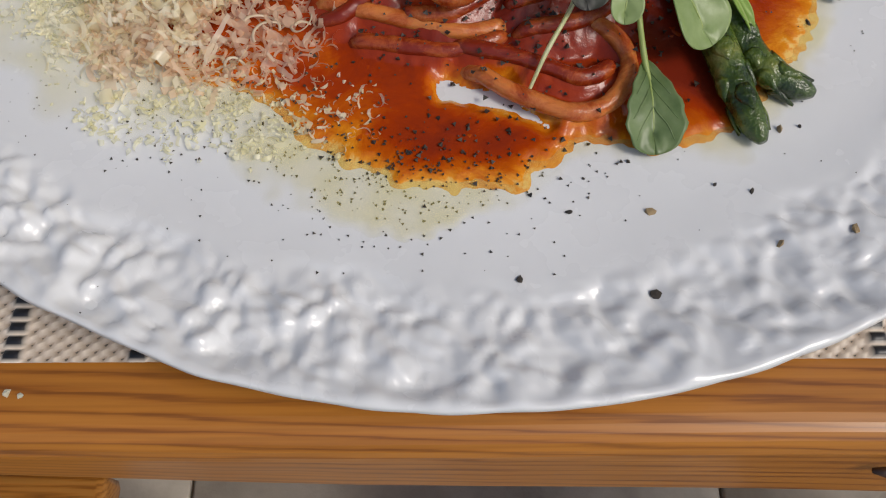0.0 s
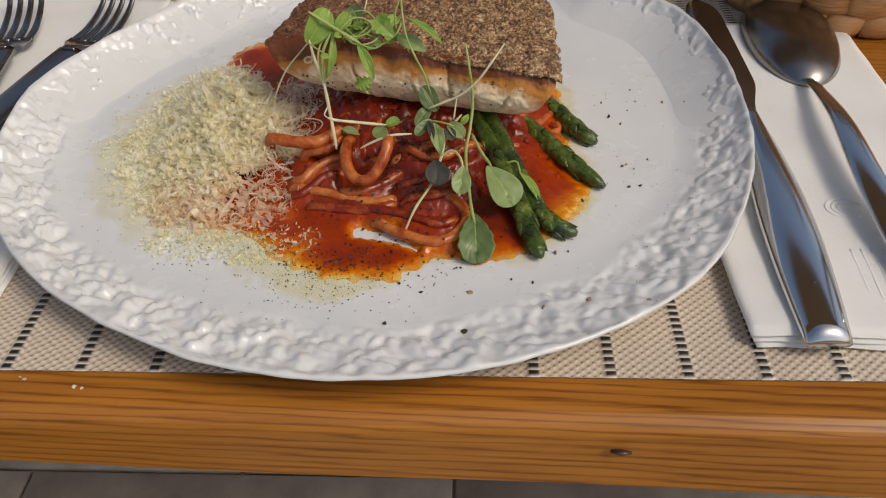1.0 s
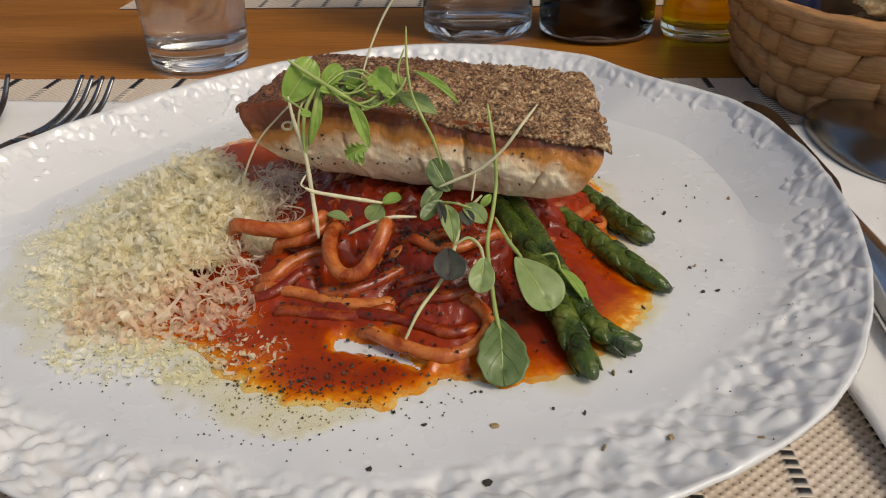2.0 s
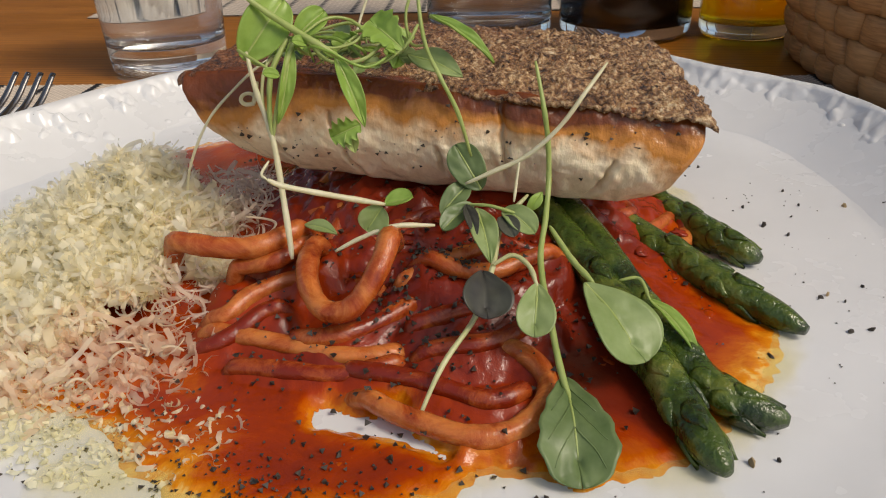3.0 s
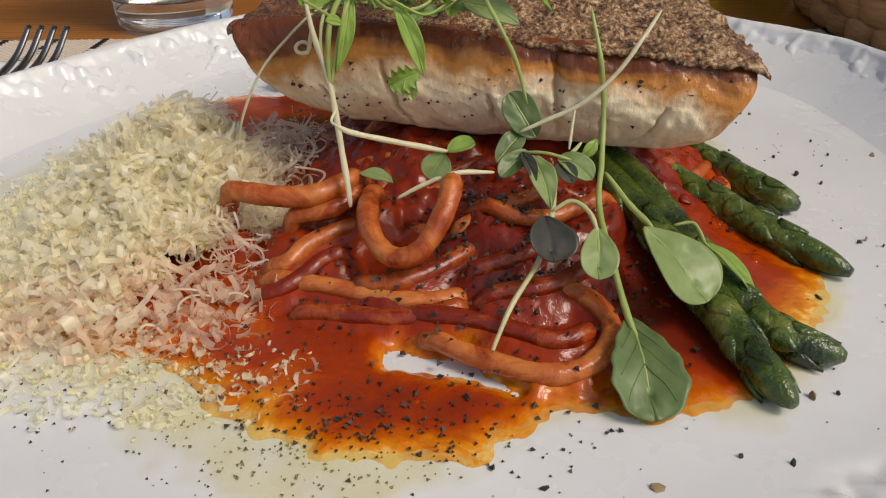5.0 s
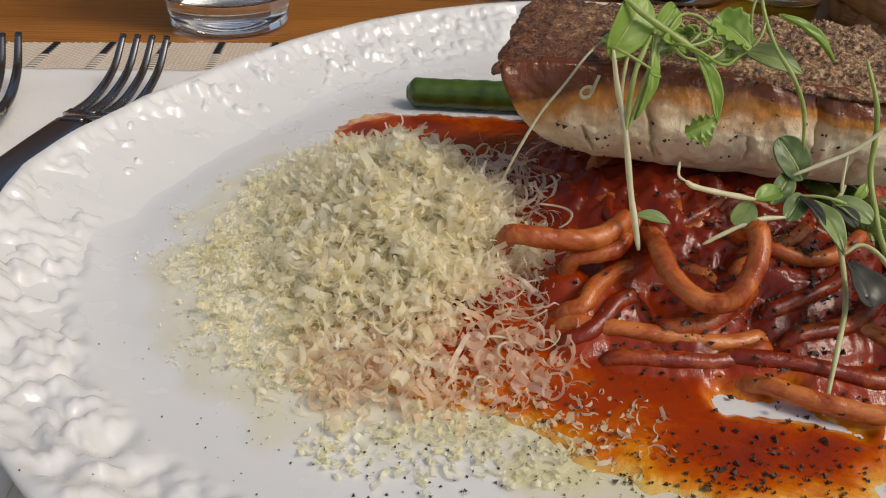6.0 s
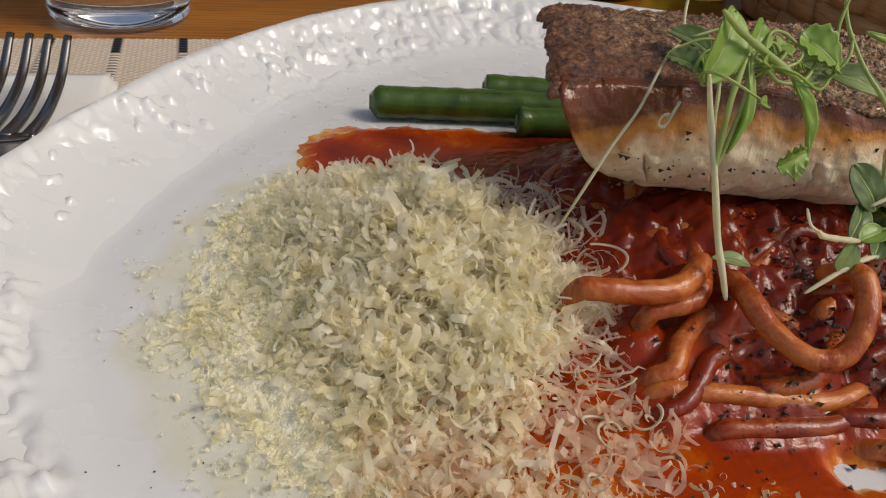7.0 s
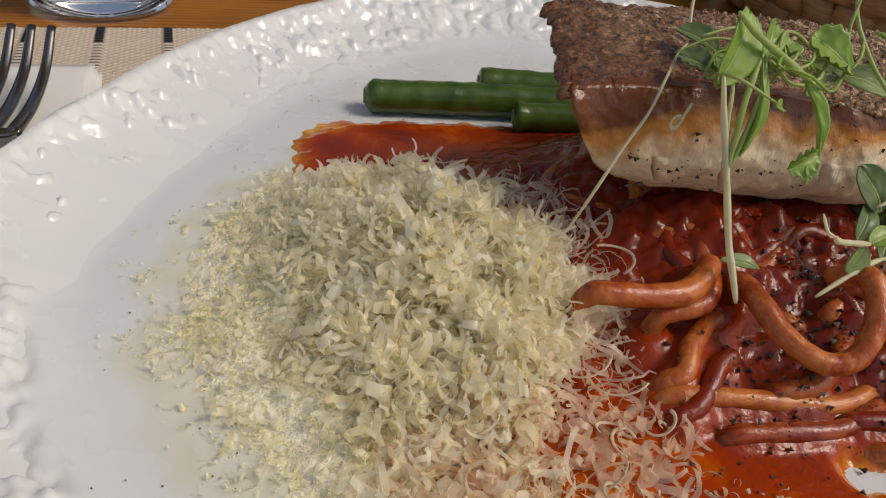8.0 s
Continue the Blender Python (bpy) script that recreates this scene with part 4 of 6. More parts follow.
asparagus([(-0.0425, 0.1290, 0.0180), (-0.030, 0.1260, 0.0180), (0.005, 0.114, 0.019)], 0.0054, "cut asparagus stalk end lying at the back of the plate", False)
asparagus([(-0.0400, 0.1000, 0.0175), (-0.028, 0.0970, 0.0180), (0.0, 0.086, 0.020)], 0.0052, "cut asparagus stalk end close to the fish", False)


# ---- cheese ----
def heap_side(y):
    """How far the heap reaches towards the pasta and the fish."""
    return float(np.interp(y, [-0.030, -0.020, -0.011, -0.002, 0.0144, 0.030, 0.053, 0.0757, 0.09], [-0.083, -0.075, -0.067, -0.061, -0.063, -0.078, -0.100, -0.117, -0.128]))


def cheese_height(x, y):
    """Height of the heap above the plate, 0 outside it."""
    q = math.hypot((x + 0.094) / 0.056, (y - 0.018) / 0.070)
    ridge = 0.0125 * math.exp(-(((x + 0.086) / 0.030) ** 2 + ((y - 0.022) / 0.044) ** 2))
    low = 0.0085 * max(0.0, 1 - q)
    clump = 1 + 0.45 * nz(x, y, 13, 75) + 0.25 * nz(x, y, 14, 170)
    return (ridge * max(0.0, 1 - max(0.0, q - 0.75) / 0.5) + low) * clump


def ribbons(name, count, seed, material, lengths, width, lift, reach, label, mid=(-0.094, 0.019), size=(0.054, 0.066), bounded=True):
    """A heap of thin curled shavings."""
    g = random.Random(seed)
    V, F = [], []
    made = 0
    while made < count:
        a, q = g.uniform(0, 2 * math.pi), math.sqrt(g.random()) * reach
        x, y = mid[0] + size[0] * q * math.cos(a), mid[1] + size[1] * q * math.sin(a)
        if g.random() < smooth01((q - 0.46 - 0.25 * nz(x, y, 3, 60)) / 0.75):
            continue
        if name == "grated_cheese" and g.random() < 0.85 * smooth01((-0.108 - x + 0.010 * nz(x, y, 19, 60)) / 0.026):
            continue
        if bounded and x > heap_side(y) + 0.008 * nz(x, y, 9, 90):
            continue
        if y < -0.022 and x > -0.105 and g.random() < 0.5:
            continue
        h = cheese_height(x, y)
        top = max(ZF + h, sauce_height(x, y)[2] if pool_depth(x, y) > 0 else 0)
        z = top + lift * (0.2 + 0.8 * min(1.0, h / 0.007)) * (g.random() ** 1.5) - 0.0012 * (g.random() if h > 0.003 else 0)
        L, w = lengths[0] + (lengths[1] - lengths[0]) * g.random() ** 1.7, width * (g.uniform(0.35, 1.3) if g.random() < 0.93 else g.uniform(1.4, 2.2))
        if x > -0.088 + 0.02 * nz(x, y, 17, 50):
            L, w = L * 1.35, w * 0.85
        elif x < -0.116:
            L, w = L * 0.7, w * 0.8
        ax = Vector((g.gauss(0, 1), g.gauss(0, 1), g.gauss(0, 0.38))).normalized()
        side = ax.orthogonal().normalized()
        side.rotate(Matrix.Rotation(g.uniform(0, 6.28), 3, ax))
        bend = g.uniform(1.8, 6.5) * g.choice((-1, 1))
        seg = 9
        c = Vector((x, y, max(z, ZF + 0.0006)))
        rad = L / abs(bend)
        u, v = ax, side
        wv = u.cross(v)
        base = len(V)
        for s in range(seg + 1):
            t = (s / seg - 0.5) * bend
            p = c + u * (rad * math.sin(t)) + v * (rad * (1 - math.cos(t))) + wv * (L * 0.10 * g.uniform(0.6, 1.4) * (s / seg - 0.5) * 2)
            ww = w * (0.70 + 0.30 * math.sin(math.pi * min(1, (s + 0.6) / (seg + 0.6))))
            for sg in (-0.5, 0.5):
                r = p + wv * (ww * sg)
                V.append((r.x, r.y, max(r.z, ZF + 0.0005)))
        for s in range(seg):
            b = base + 2 * s
            F.append((b, b + 1, b + 3, b + 2))
        made += 1
    solo(name, mesh_of(name, V, F), material, (-0.098, 0.02, ZF), label, "cheese", kind="stuff")


ribbons("grated_cheese", 5600, 11, M_CHEESE, (0.0050, 0.0130), 0.0017, 0.0066, 1.15, "fluffy heap of pale grated hard cheese in fine curls")
ribbons("cheese_crumbs", 11000, 12, M_CHEESE_FINE, (0.0008, 0.003), 0.0010, 0.0005, 1.30, "fine yellowish cheese crumbs spread at the heap's edge")


M_WISP = cheesy("cheese_wisp", (0.90, 0.76, 0.60), (0.96, 0.88, 0.76), 0.5)
M_SHRED = cheesy("cheese_shred", (0.92, 0.71, 0.52), (0.96, 0.85, 0.70), 0.6)
ribbons("cheese_shreds", 430, 14, M_SHRED, (0.005, 0.013), 0.0018, 0.0030, 1.0, "thin translucent cheese shreds strewn on the sauce", (-0.085, -0.036), (0.036, 0.017), False)
ribbons("cheese_wisps", 300, 15, M_WISP, (0.006, 0.016), 0.0010, 0.0075, 1.0, "wispy cheese shreds clinging to the pasta", (-0.064, 0.010), (0.013, 0.042), False)

ribbons("cheese_bits", 420, 16, M_CHEESE_FINE, (0.0016, 0.0048), 0.0014, 0.0006, 1.1, "yellowish cheese bits scattered along the edge of the sauce", (-0.076, -0.058), (0.036, 0.014), False)


def cheese_bed():
    """The dense inside of the heap."""
    step = 0.0016
    xs, ys = np.arange(-0.160, -0.040, step), np.arange(-0.056, 0.098, step)
    index, V, F = {}, [], []
    for j, y in enumerate(ys):
        for i, x in enumerate(xs):
            h = cheese_height(x, y)
            if h > 0.0006 and (y > -0.018 or x < -0.108) and x < heap_side(y) - 0.004 + 0.006 * nz(x, y, 5, 60):
                index[i, j] = len(V)
                V.append((x, y, ZF + h * 0.92 - 0.0008 + 0.0012 * nz(x, y, 1, 300)))
    for (i, j), a in index.items():
        b, c, d = index.get((i + 1, j)), index.get((i + 1, j + 1)), index.get((i, j + 1))
        if None not in (b, c, d):
            F.append((a, b, c, d))
    solo("packed_cheese", mesh_of("packed_cheese", V, F), M_CHEESE_BED, (-0.098, 0.02, ZF), "packed pale cheese under the loose curls", "cheese", kind="stuff")


M_CHEESE_BED = blotchy("packed_cheese", (0.88, 0.82, 0.60), (0.94, 0.90, 0.74), 300, 0.6, 800, 0.7, 0.002)
cheese_bed()

# a few long curls that trail over the pasta
M_CURL = leafy("cheese_curl", (0.72, 0.60, 0.46), (0.82, 0.72, 0.58))
g = random.Random(21)
for k in range(13):
    x, y = g.uniform(-0.072, -0.052), g.uniform(-0.040, 0.012)
    if g.random() < 0.45:
        x, y = g.uniform(-0.110, -0.055), g.uniform(-0.052, -0.034)
    z = max(sauce_height(x, y)[2], ZF) + 0.0015
    a, R, L = g.uniform(0, 6.28), g.uniform(0.002, 0.006), g.uniform(1.5, 5.0)
    pts = []
    for s in range(17):
        t = a + L * s / 16
        pts.append((x + R * math.cos(t), y + R * math.sin(t), z + 0.0012 * math.sin(0.8 * t) ** 2 + 0.0002 * s))
    c = thing("cheese_curl", pts[0], "long thin curl of grated cheese on the pasta", "cheese", "long cheese curls")
    part("ribbon", mesh_of("ribbon", *tube(spline(pts, 26), 0.0004, 5, 0.35)), M_CURL, c)


# ---- microgreens ----
def stem(parent, pts, r, material, n=30):
    P = spline(pts, n)
    e = np.minimum(np.arange(n), n - 1 - np.arange(n)) / (0.16 * n)
    rad = 0.74 * np.linspace(r * 0.8, r, n) * (1 + 0.06 * np.sin(np.arange(n) * 0.9)) * (0.45 + 0.55 * np.clip(e, 0, 1) ** 0.6)
    part("stem", mesh_of("stem", *tube(P, rad, 8)), material, parent)


def leaf(parent, base, tip, width, material, up=(0, 0, 1), shape="round", cup=0.15, lobes=0.0, label=""):
    """A leaf from its base to its tip: shape round, heart or lance."""
    b, t = Vector(base), Vector(tip)
    d = t - b
    L = d.length
    d.normalize()
    s = d.cross(Vector(up)).normalized()
    nrm = s.cross(d).normalized()
    m, w = 26, 17
    top, bot = [], []
    for i in range(m):
        v = 0.5 - 0.5 * math.cos(math.pi * i / (m - 1))
        if shape == "round":
            half = math.sqrt(max(0.0, 1 - (2 * v - 1.0) ** 2)) * (0.82 + 0.25 * v)
        elif shape == "heart":
            half = math.sqrt(max(0.0, 1 - (2 * v - 1.0) ** 2)) * (0.35 + 0.85 * v)
        else:
            half = math.sin(math.pi * v) ** 0.8 * (1 - 0.15 * v)
        half = max(half, 0.015)
        A, B = [], []
        for j in range(w):
            h = (j / (w - 1) - 0.5) * 2
            notch = -0.24 * L * math.exp(-(h / 0.30) ** 2) * v ** 5 if shape == "heart" else 0.0
            edge = 1 + lobes * math.sin(9 * v * math.pi) * abs(h)
            p = b + d * (L * v + notch) + s * (h * half * width / 2 * edge)
            p += nrm * (cup * width * (h * h - 0.3) * half + 0.10 * L * math.sin(math.pi * v) - 0.0004 * math.exp(-(h / 0.12) ** 2) + 0.0004 * nz(p.x, p.y, p.z, 260) + 0.00002 * (L / 0.001) * math.sin(17 * v - 7 * abs(h)) * abs(h) ** 0.5 * (1 - abs(h)))
            A.append(p)
            B.append(p - nrm * 0.00035)
        top.append(A)
        bot.append(B)
    lf = part("leaf", mesh_of("leaf", *slab([[tuple(p) for p in r] for r in top], [[tuple(p) for p in r] for r in bot])), material, parent, label)
    if L > 0.0058 and material is not M_LEAF_PURPLE:
        mid = [top[i][w // 2] for i in range(0, m - 4, 3)]
        part("midrib", mesh_of("midrib", *tube([tuple(p) for p in mid], np.linspace(0.00045, 0.00015, len(mid)) * min(1.0, L / 0.012), 6)), M_STEM_GREEN, lf)
    if label and lobes:
        for q in (5, 9, 13):
            for sg in (-1, 1):
                side = [top[min(m - 3, q + s)][w // 2 + sg * s] for s in range(0, 7)]
                part("vein", mesh_of("vein", *tube([tuple(p) for p in side], np.linspace(0.00022, 0.0001, 7), 5)), M_LEAF_DARK, lf)


def sprout(at, label):
    return thing("microgreen", at, label, "microgreen", "microgreens on the dish")


# hanging over the front of the fish
s = sprout((-0.045, 0.002, 0.066), "pale microgreen sprout with a heart-shaped leaf hanging down over the fish")
stem(s, [(-0.0466, -0.0030, 0.0722), (-0.0452, -0.0048, 0.0650), (-0.0432, -0.0060, 0.0580), (-0.0418, -0.0075, 0.0520), (-0.0402, -0.0115, 0.0410), (-0.0390, -0.0150, 0.0340), (-0.0383, -0.0175, 0.0292)], 0.00105, M_STEM_WHITE, 40)
leaf(s, (-0.0473, -0.0034, 0.0706), (-0.0390, 0.0042, 0.0818), 0.0106, M_LEAF, (0.35, -1, 0.35), "round", 0.14)
s = sprout((-0.0424, -0.005, 0.0545), "bright green microgreen sprout with looping stems on the fish")
stem(s, [(-0.0422, -0.0070, 0.0535), (-0.0422, -0.0064, 0.0600), (-0.0412, -0.0045, 0.0680), (-0.0378, -0.0010, 0.0745)], 0.0009, M_STEM_GREEN)
stem(s, [(-0.0420, -0.0070, 0.0540), (-0.0404, -0.0064, 0.0610), (-0.0382, -0.0045, 0.0690), (-0.0360, 0.0000, 0.0750)], 0.0008, M_STEM_GREEN)
stem(s, [(-0.0430, -0.0066, 0.0560), (-0.0438, -0.0050, 0.0630), (-0.0428, -0.0020, 0.0690), (-0.0400, 0.0040, 0.0710)], 0.0006, M_STEM)
leaf(s, (-0.0370, -0.0010, 0.0742), (-0.0405, -0.0072, 0.0572), 0.0036, M_LEAF, (0.6, -1, 0.2), "lance", 0.3)
leaf(s, (-0.0365, 0.0010, 0.0742), (-0.0305, 0.0060, 0.0790), 0.0060, M_LEAF, (0.2, -1, 0.5), "round", 0.2)
s = sprout((-0.032, 0.002, 0.070), "arching green microgreen with a drooping narrow leaf")
stem(s, [(-0.0458, -0.0010, 0.0832), (-0.0405, -0.0010, 0.0792), (-0.0340, -0.0020, 0.0752), (-0.0262, -0.0032, 0.0706)], 0.0011, M_STEM_GREEN)
leaf(s, (-0.0275, -0.0028, 0.0712), (-0.0213, -0.0072, 0.0564), 0.0048, M_LEAF, (0.5, -1, 0.4), "lance", 0.28)
leaf(s, (-0.0222, -0.0078, 0.0572), (-0.0288, -0.0086, 0.0545), 0.0058, M_LEAF, (0, -1, 0.2), "round", 0.25, 0.3)
leaf(s, (-0.0250, -0.0080, 0.0560), (-0.0236, -0.0092, 0.0512), 0.0034, M_STEM_GREEN, (0.2, -1, 0.3), "lance", 0.3)
stem(s, [(-0.0345, -0.0015, 0.0752), (-0.0300, 0.0040, 0.0775), (-0.0250, 0.0060, 0.0768), (-0.0200, 0.0040, 0.0735), (-0.0135, 0.0020, 0.0706)], 0.00055, M_STEM_GREEN)
stem(s, [(-0.0335, -0.0018, 0.0748), (-0.0290, -0.0005, 0.0722), (-0.0240, 0.0010, 0.0728), (-0.0210, 0.0040, 0.0750)], 0.0005, M_STEM_GREEN)
s = sprout((-0.018, 0.004, 0.068), "lobed fresh green leaf standing on the fish skin")
leaf(s, (-0.0130, 0.0012, 0.0712), (-0.0208, 0.0062, 0.0768), 0.0098, M_LEAF, (0.3, -1, 0.5), "heart", 0.18, 0.16)
stem(s, [(-0.0132, 0.0012, 0.0713), (-0.0170, 0.0000, 0.0690), (-0.0210, 0.0010, 0.0680), (-0.0240, 0.0040, 0.0672)], 0.0006, M_STEM_GREEN)
stem(s, [(-0.0130, 0.0012, 0.0713), (-0.0112, 0.0020, 0.0735), (-0.0098, 0.0040, 0.0760)], 0.0006, M_STEM_GREEN)
s = sprout((-0.028, 0.014, 0.067), "tangle of dark green microgreen leaves on the fish skin")
leaf(s, (-0.0330, 0.0080, 0.0680), (-0.0250, 0.0110, 0.0695), 0.0065, M_LEAF_DARK, (0, -0.4, 1), "round", 0.2, 0.15)
leaf(s, (-0.0380, 0.0100, 0.0675), (-0.0430, 0.0170, 0.0690), 0.0070, M_LEAF_DARK, (0, -0.6, 1), "round", 0.2, 0.15)
leaf(s, (-0.0300, 0.0220, 0.0675), (-0.0340, 0.0320, 0.0695), 0.0080, M_LEAF_DARK, (0, -0.5, 1), "round", 0.2)
leaf(s, (-0.0180, 0.0140, 0.0680), (-0.0130, 0.0200, 0.0710), 0.0060, M_LEAF, (0, -0.8, 0.8), "heart", 0.2)
stem(s, [(-0.0420, 0.0200, 0.0680), (-0.0340, 0.0190, 0.0715), (-0.0240, 0.0170, 0.0705), (-0.0150, 0.0190, 0.0680)], 0.0005, M_STEM_GREEN)
s = sprout((-0.055, 0.010, 0.064), "thin pale sprout stem trailing down the end of the fish")
stem(s, [(-0.0300, 0.0300, 0.0685), (-0.0400, 0.0210, 0.0680), (-0.0475, 0.0125, 0.0660), (-0.0540, 0.0060, 0.0610), (-0.0600, 0.0030, 0.0545), (-0.0655, 0.0020, 0.0440), (-0.0690, 0.0040, 0.0330)], 0.0005, M_STEM_WHITE, 40)
s = sprout((-0.020, 0.038, 0.066), "pale sprout stem standing up from the fish")
stem(s, [(-0.0290, 0.034, 0.0660), (-0.0265, 0.040, 0.0740), (-0.0220, 0.044, 0.0840), (-0.0170, 0.046, 0.0920)], 0.0006, M_STEM_WHITE)
g = random.Random(63)
for k in range(9):
    s = sprout((-0.030, 0.006, 0.068), "hair-thin green sprout stem looping over the fish skin")
    x, y, a = g.uniform(-0.042, -0.018), g.uniform(-0.001, 0.014), g.uniform(0, 6.28)
    pts = [(x + 0.0045 * q * math.cos(a + 0.55 * q), y + 0.0026 * q * math.sin(a + 0.55 * q), 0.0685 + 0.0050 * math.sin(0.9 * q + 0.3 * k) ** 2) for q in range(5)]
    stem(s, pts, g.uniform(0.00045, 0.0006), g.choice((M_STEM_GREEN, M_LEAF)), 24)
    if k % 3:
        q = pts[-1]
        leaf(s, q, (q[0] + 0.0030 * math.cos(a), q[1] - 0.0020, q[2] + 0.0012), 0.0026, M_LEAF, (0.2, -0.8, 0.7), "round", 0.25)
# a ring of cheese stuck to the browned end of the fish
ring = [(-0.0495 + 0.0015 * math.cos(a), 0.0030 + 0.0006 * math.cos(a), 0.0600 + 0.0013 * math.sin(a)) for a in np.linspace(-0.4, 5.6, 14)]
c = thing("cheese_curl", ring[0], "small ring of cheese stuck to the fish", "cheese", "long cheese curls")
part("ribbon", mesh_of("ribbon", *tube(spline(ring + [(-0.0470, 0.0030, 0.0640)], 40), 0.0005, 6, 0.5)), M_STEM_WHITE, c)
s = sprout((-0.008, 0.002, 0.066), "thin green microgreen sprout crossing the fish skin")
stem(s, [(-0.0100, 0.012, 0.0900), (-0.0098, 0.008, 0.0800), (-0.0080, 0.001, 0.0720), (-0.0045, -0.0045, 0.0660), (-0.0010, -0.0062, 0.0590), (0.0018, -0.0060, 0.0490)], 0.0007, M_STEM_GREEN)
stem(s, [(-0.0080, 0.001, 0.0720), (-0.0115, 0.004, 0.0720), (-0.0125, 0.006, 0.0780), (-0.0105, 0.008, 0.0840)], 0.0005, M_STEM_GREEN)
leaf(s, (-0.0125, 0.006, 0.0690), (0.0000, 0.000, 0.0655), 0.0072, M_LEAF_DULL, (0.1, -0.6, 0.8), "lance", 0.1)
leaf(s, (-0.0070, 0.004, 0.0780), (0.0070, 0.000, 0.0685), 0.0032, M_LEAF, (0, -0.4, 1), "lance", 0.3)
g = random.Random(41)
for k in range(7):
    x, y = g.uniform(-0.042, -0.012), g.uniform(0.004, 0.022)
    s = sprout((x, y, 0.066), "fine green microgreen sprig lying on the fish skin")
    a = g.uniform(-0.6, 3.7)
    ln = g.uniform(0.008, 0.014)
    tip = (x + ln * math.cos(a), y - 0.4 * ln * math.sin(a), 0.0675 + g.uniform(0.0005, 0.0045))
    stem(s, [(x, y, 0.0665), (x + 0.5 * ln * math.cos(a) + g.uniform(-0.003, 0.003), y - 0.2 * ln * math.sin(a), 0.0675 + g.uniform(0.002, 0.004)), tip], g.uniform(0.0004, 0.0006), g.choice((M_STEM_GREEN, M_STEM_GREEN, M_STEM)), 18)
    b = g.uniform(0, 6.28)
    for d in (b, b + 1.9):
        sz = g.uniform(0.0035, 0.0055)
        leaf(s, tip, (tip[0] + sz * math.cos(d), tip[1] - 0.5 * abs(sz * math.sin(d)), tip[2] + 0.4 * sz * math.sin(d)), sz * g.uniform(0.6, 0.9), g.choice((M_LEAF, M_LEAF_DULL)), (0.2, -0.9, 0.6), g.choice(("round", "heart", "lance")), 0.2, 0.08)

# draped over the pasta
s = sprout((-0.028, -0.003, 0.038), "white-stemmed sprout with a pair of seed leaves on the pasta")
stem(s, [(-0.0372, -0.0320, 0.0543), (-0.0342, -0.0305, 0.0522), (-0.0250, -0.0260, 0.0481), (-0.0160, -0.0222, 0.0446)], 0.0009, M_STEM_WHITE)
stem(s, [(-0.0372, -0.0320, 0.0543), (-0.0384, -0.0310, 0.0551), (-0.0375, -0.0280, 0.0566)], 0.0004, M_STEM_WHITE)
leaf(s, *[(-0.0160, -0.0222, 0.0446), (-0.0102, -0.0215, 0.0462)], 0.0050, M_LEAF, (0, -0.3, 1), "round", 0.2)
leaf(s, *[(-0.0166, -0.0222, 0.0440), (-0.0201, -0.0235, 0.0391)], 0.0070, M_LEAF_DULL, (0.2, -1, 0.4), "round", 0.1)
s = sprout((-0.018, -0.012, 0.034), "thin white sprout stem lying across the pasta")
stem(s, [(-0.0269, -0.0247, 0.0349), (-0.0215, -0.0240, 0.0376), (-0.0145, -0.0225, 0.0397), (-0.0060, -0.0190, 0.0382)], 0.0008, M_STEM_WHITE)
leaf(s, (-0.0050, -0.0105, 0.0370), (0.0010, -0.0050, 0.0420), 0.0055, M_LEAF_DARK, (-0.3, -1, 0.5), "round")
s = sprout((0.018, -0.02, 0.032), "long green sprout running down to a large veined leaf")
stem(s, [(0.0160, 0.002, 0.0680), (0.0176, -0.004, 0.0598), (0.0187, -0.006, 0.0522), (0.0190, -0.008, 0.0440), (0.0180, -0.0150, 0.0380), (0.0164, -0.0250, 0.0325), (0.0177, -0.0390, 0.0262), (0.0194, -0.0500, 0.0205), (0.0215, -0.0560, 0.0175)], 0.0010, M_STEM_GREEN, 60)
leaf(s, (0.0198, -0.0480, 0.0200), (0.0210, -0.0700, 0.0130), 0.0165, M_LEAF_DARK, (0.1, -0.35, 1), "heart", 0.10, 0.05, "large matt green leaf with raised veins")
leaf(s, (0.0175, -0.010, 0.0420), (0.0140, -0.0120, 0.0380), 0.003, M_LEAF, (0, -1, 0.3), "lance")
s = sprout((0.015, -0.004, 0.052), "pale crossed sprout stem leaning on the fish")
stem(s, [(0.0320, 0.004, 0.0670), (0.0267, -0.004, 0.0630), (0.0212, -0.0065, 0.0560), (0.0141, -0.0070, 0.0494), (0.0067, -0.0070, 0.0457), (0.0004, -0.0070, 0.0428)], 0.0008, M_STEM_WHITE)
stem(s, [(0.0125, -0.0070, 0.0485), (0.0118, -0.009, 0.0440), (0.0112, -0.011, 0.0400)], 0.0005, M_STEM_WHITE)
s = sprout((0.002, -0.034, 0.026), "long pale sprout stem reaching down to the bare streak of plate")
stem(s, [(-0.0090, -0.0565, 0.0130), (-0.0036, -0.0470, 0.0215), (0.0029, -0.0360, 0.0262), (0.0065, -0.0245, 0.0315), (0.0085, -0.0145, 0.0360), (0.0145, -0.0070, 0.0400)], 0.0009, M_STEM, 40)
stem(s, [(0.0064, -0.0255, 0.0320), (0.0105, -0.0245, 0.0338), (0.0139, -0.0270, 0.0325), (0.0154, -0.0312, 0.0300)], 0.0008, M_STEM)
leaf(s, (0.0154, -0.0305, 0.0305), (0.0142, -0.0420, 0.0250), 0.0092, M_LEAF_DULL, (0.1, -0.6, 1), "heart", 0.15)
s = sprout((0.025, -0.03, 0.030), "green sprout with a broad round leaf over the asparagus")
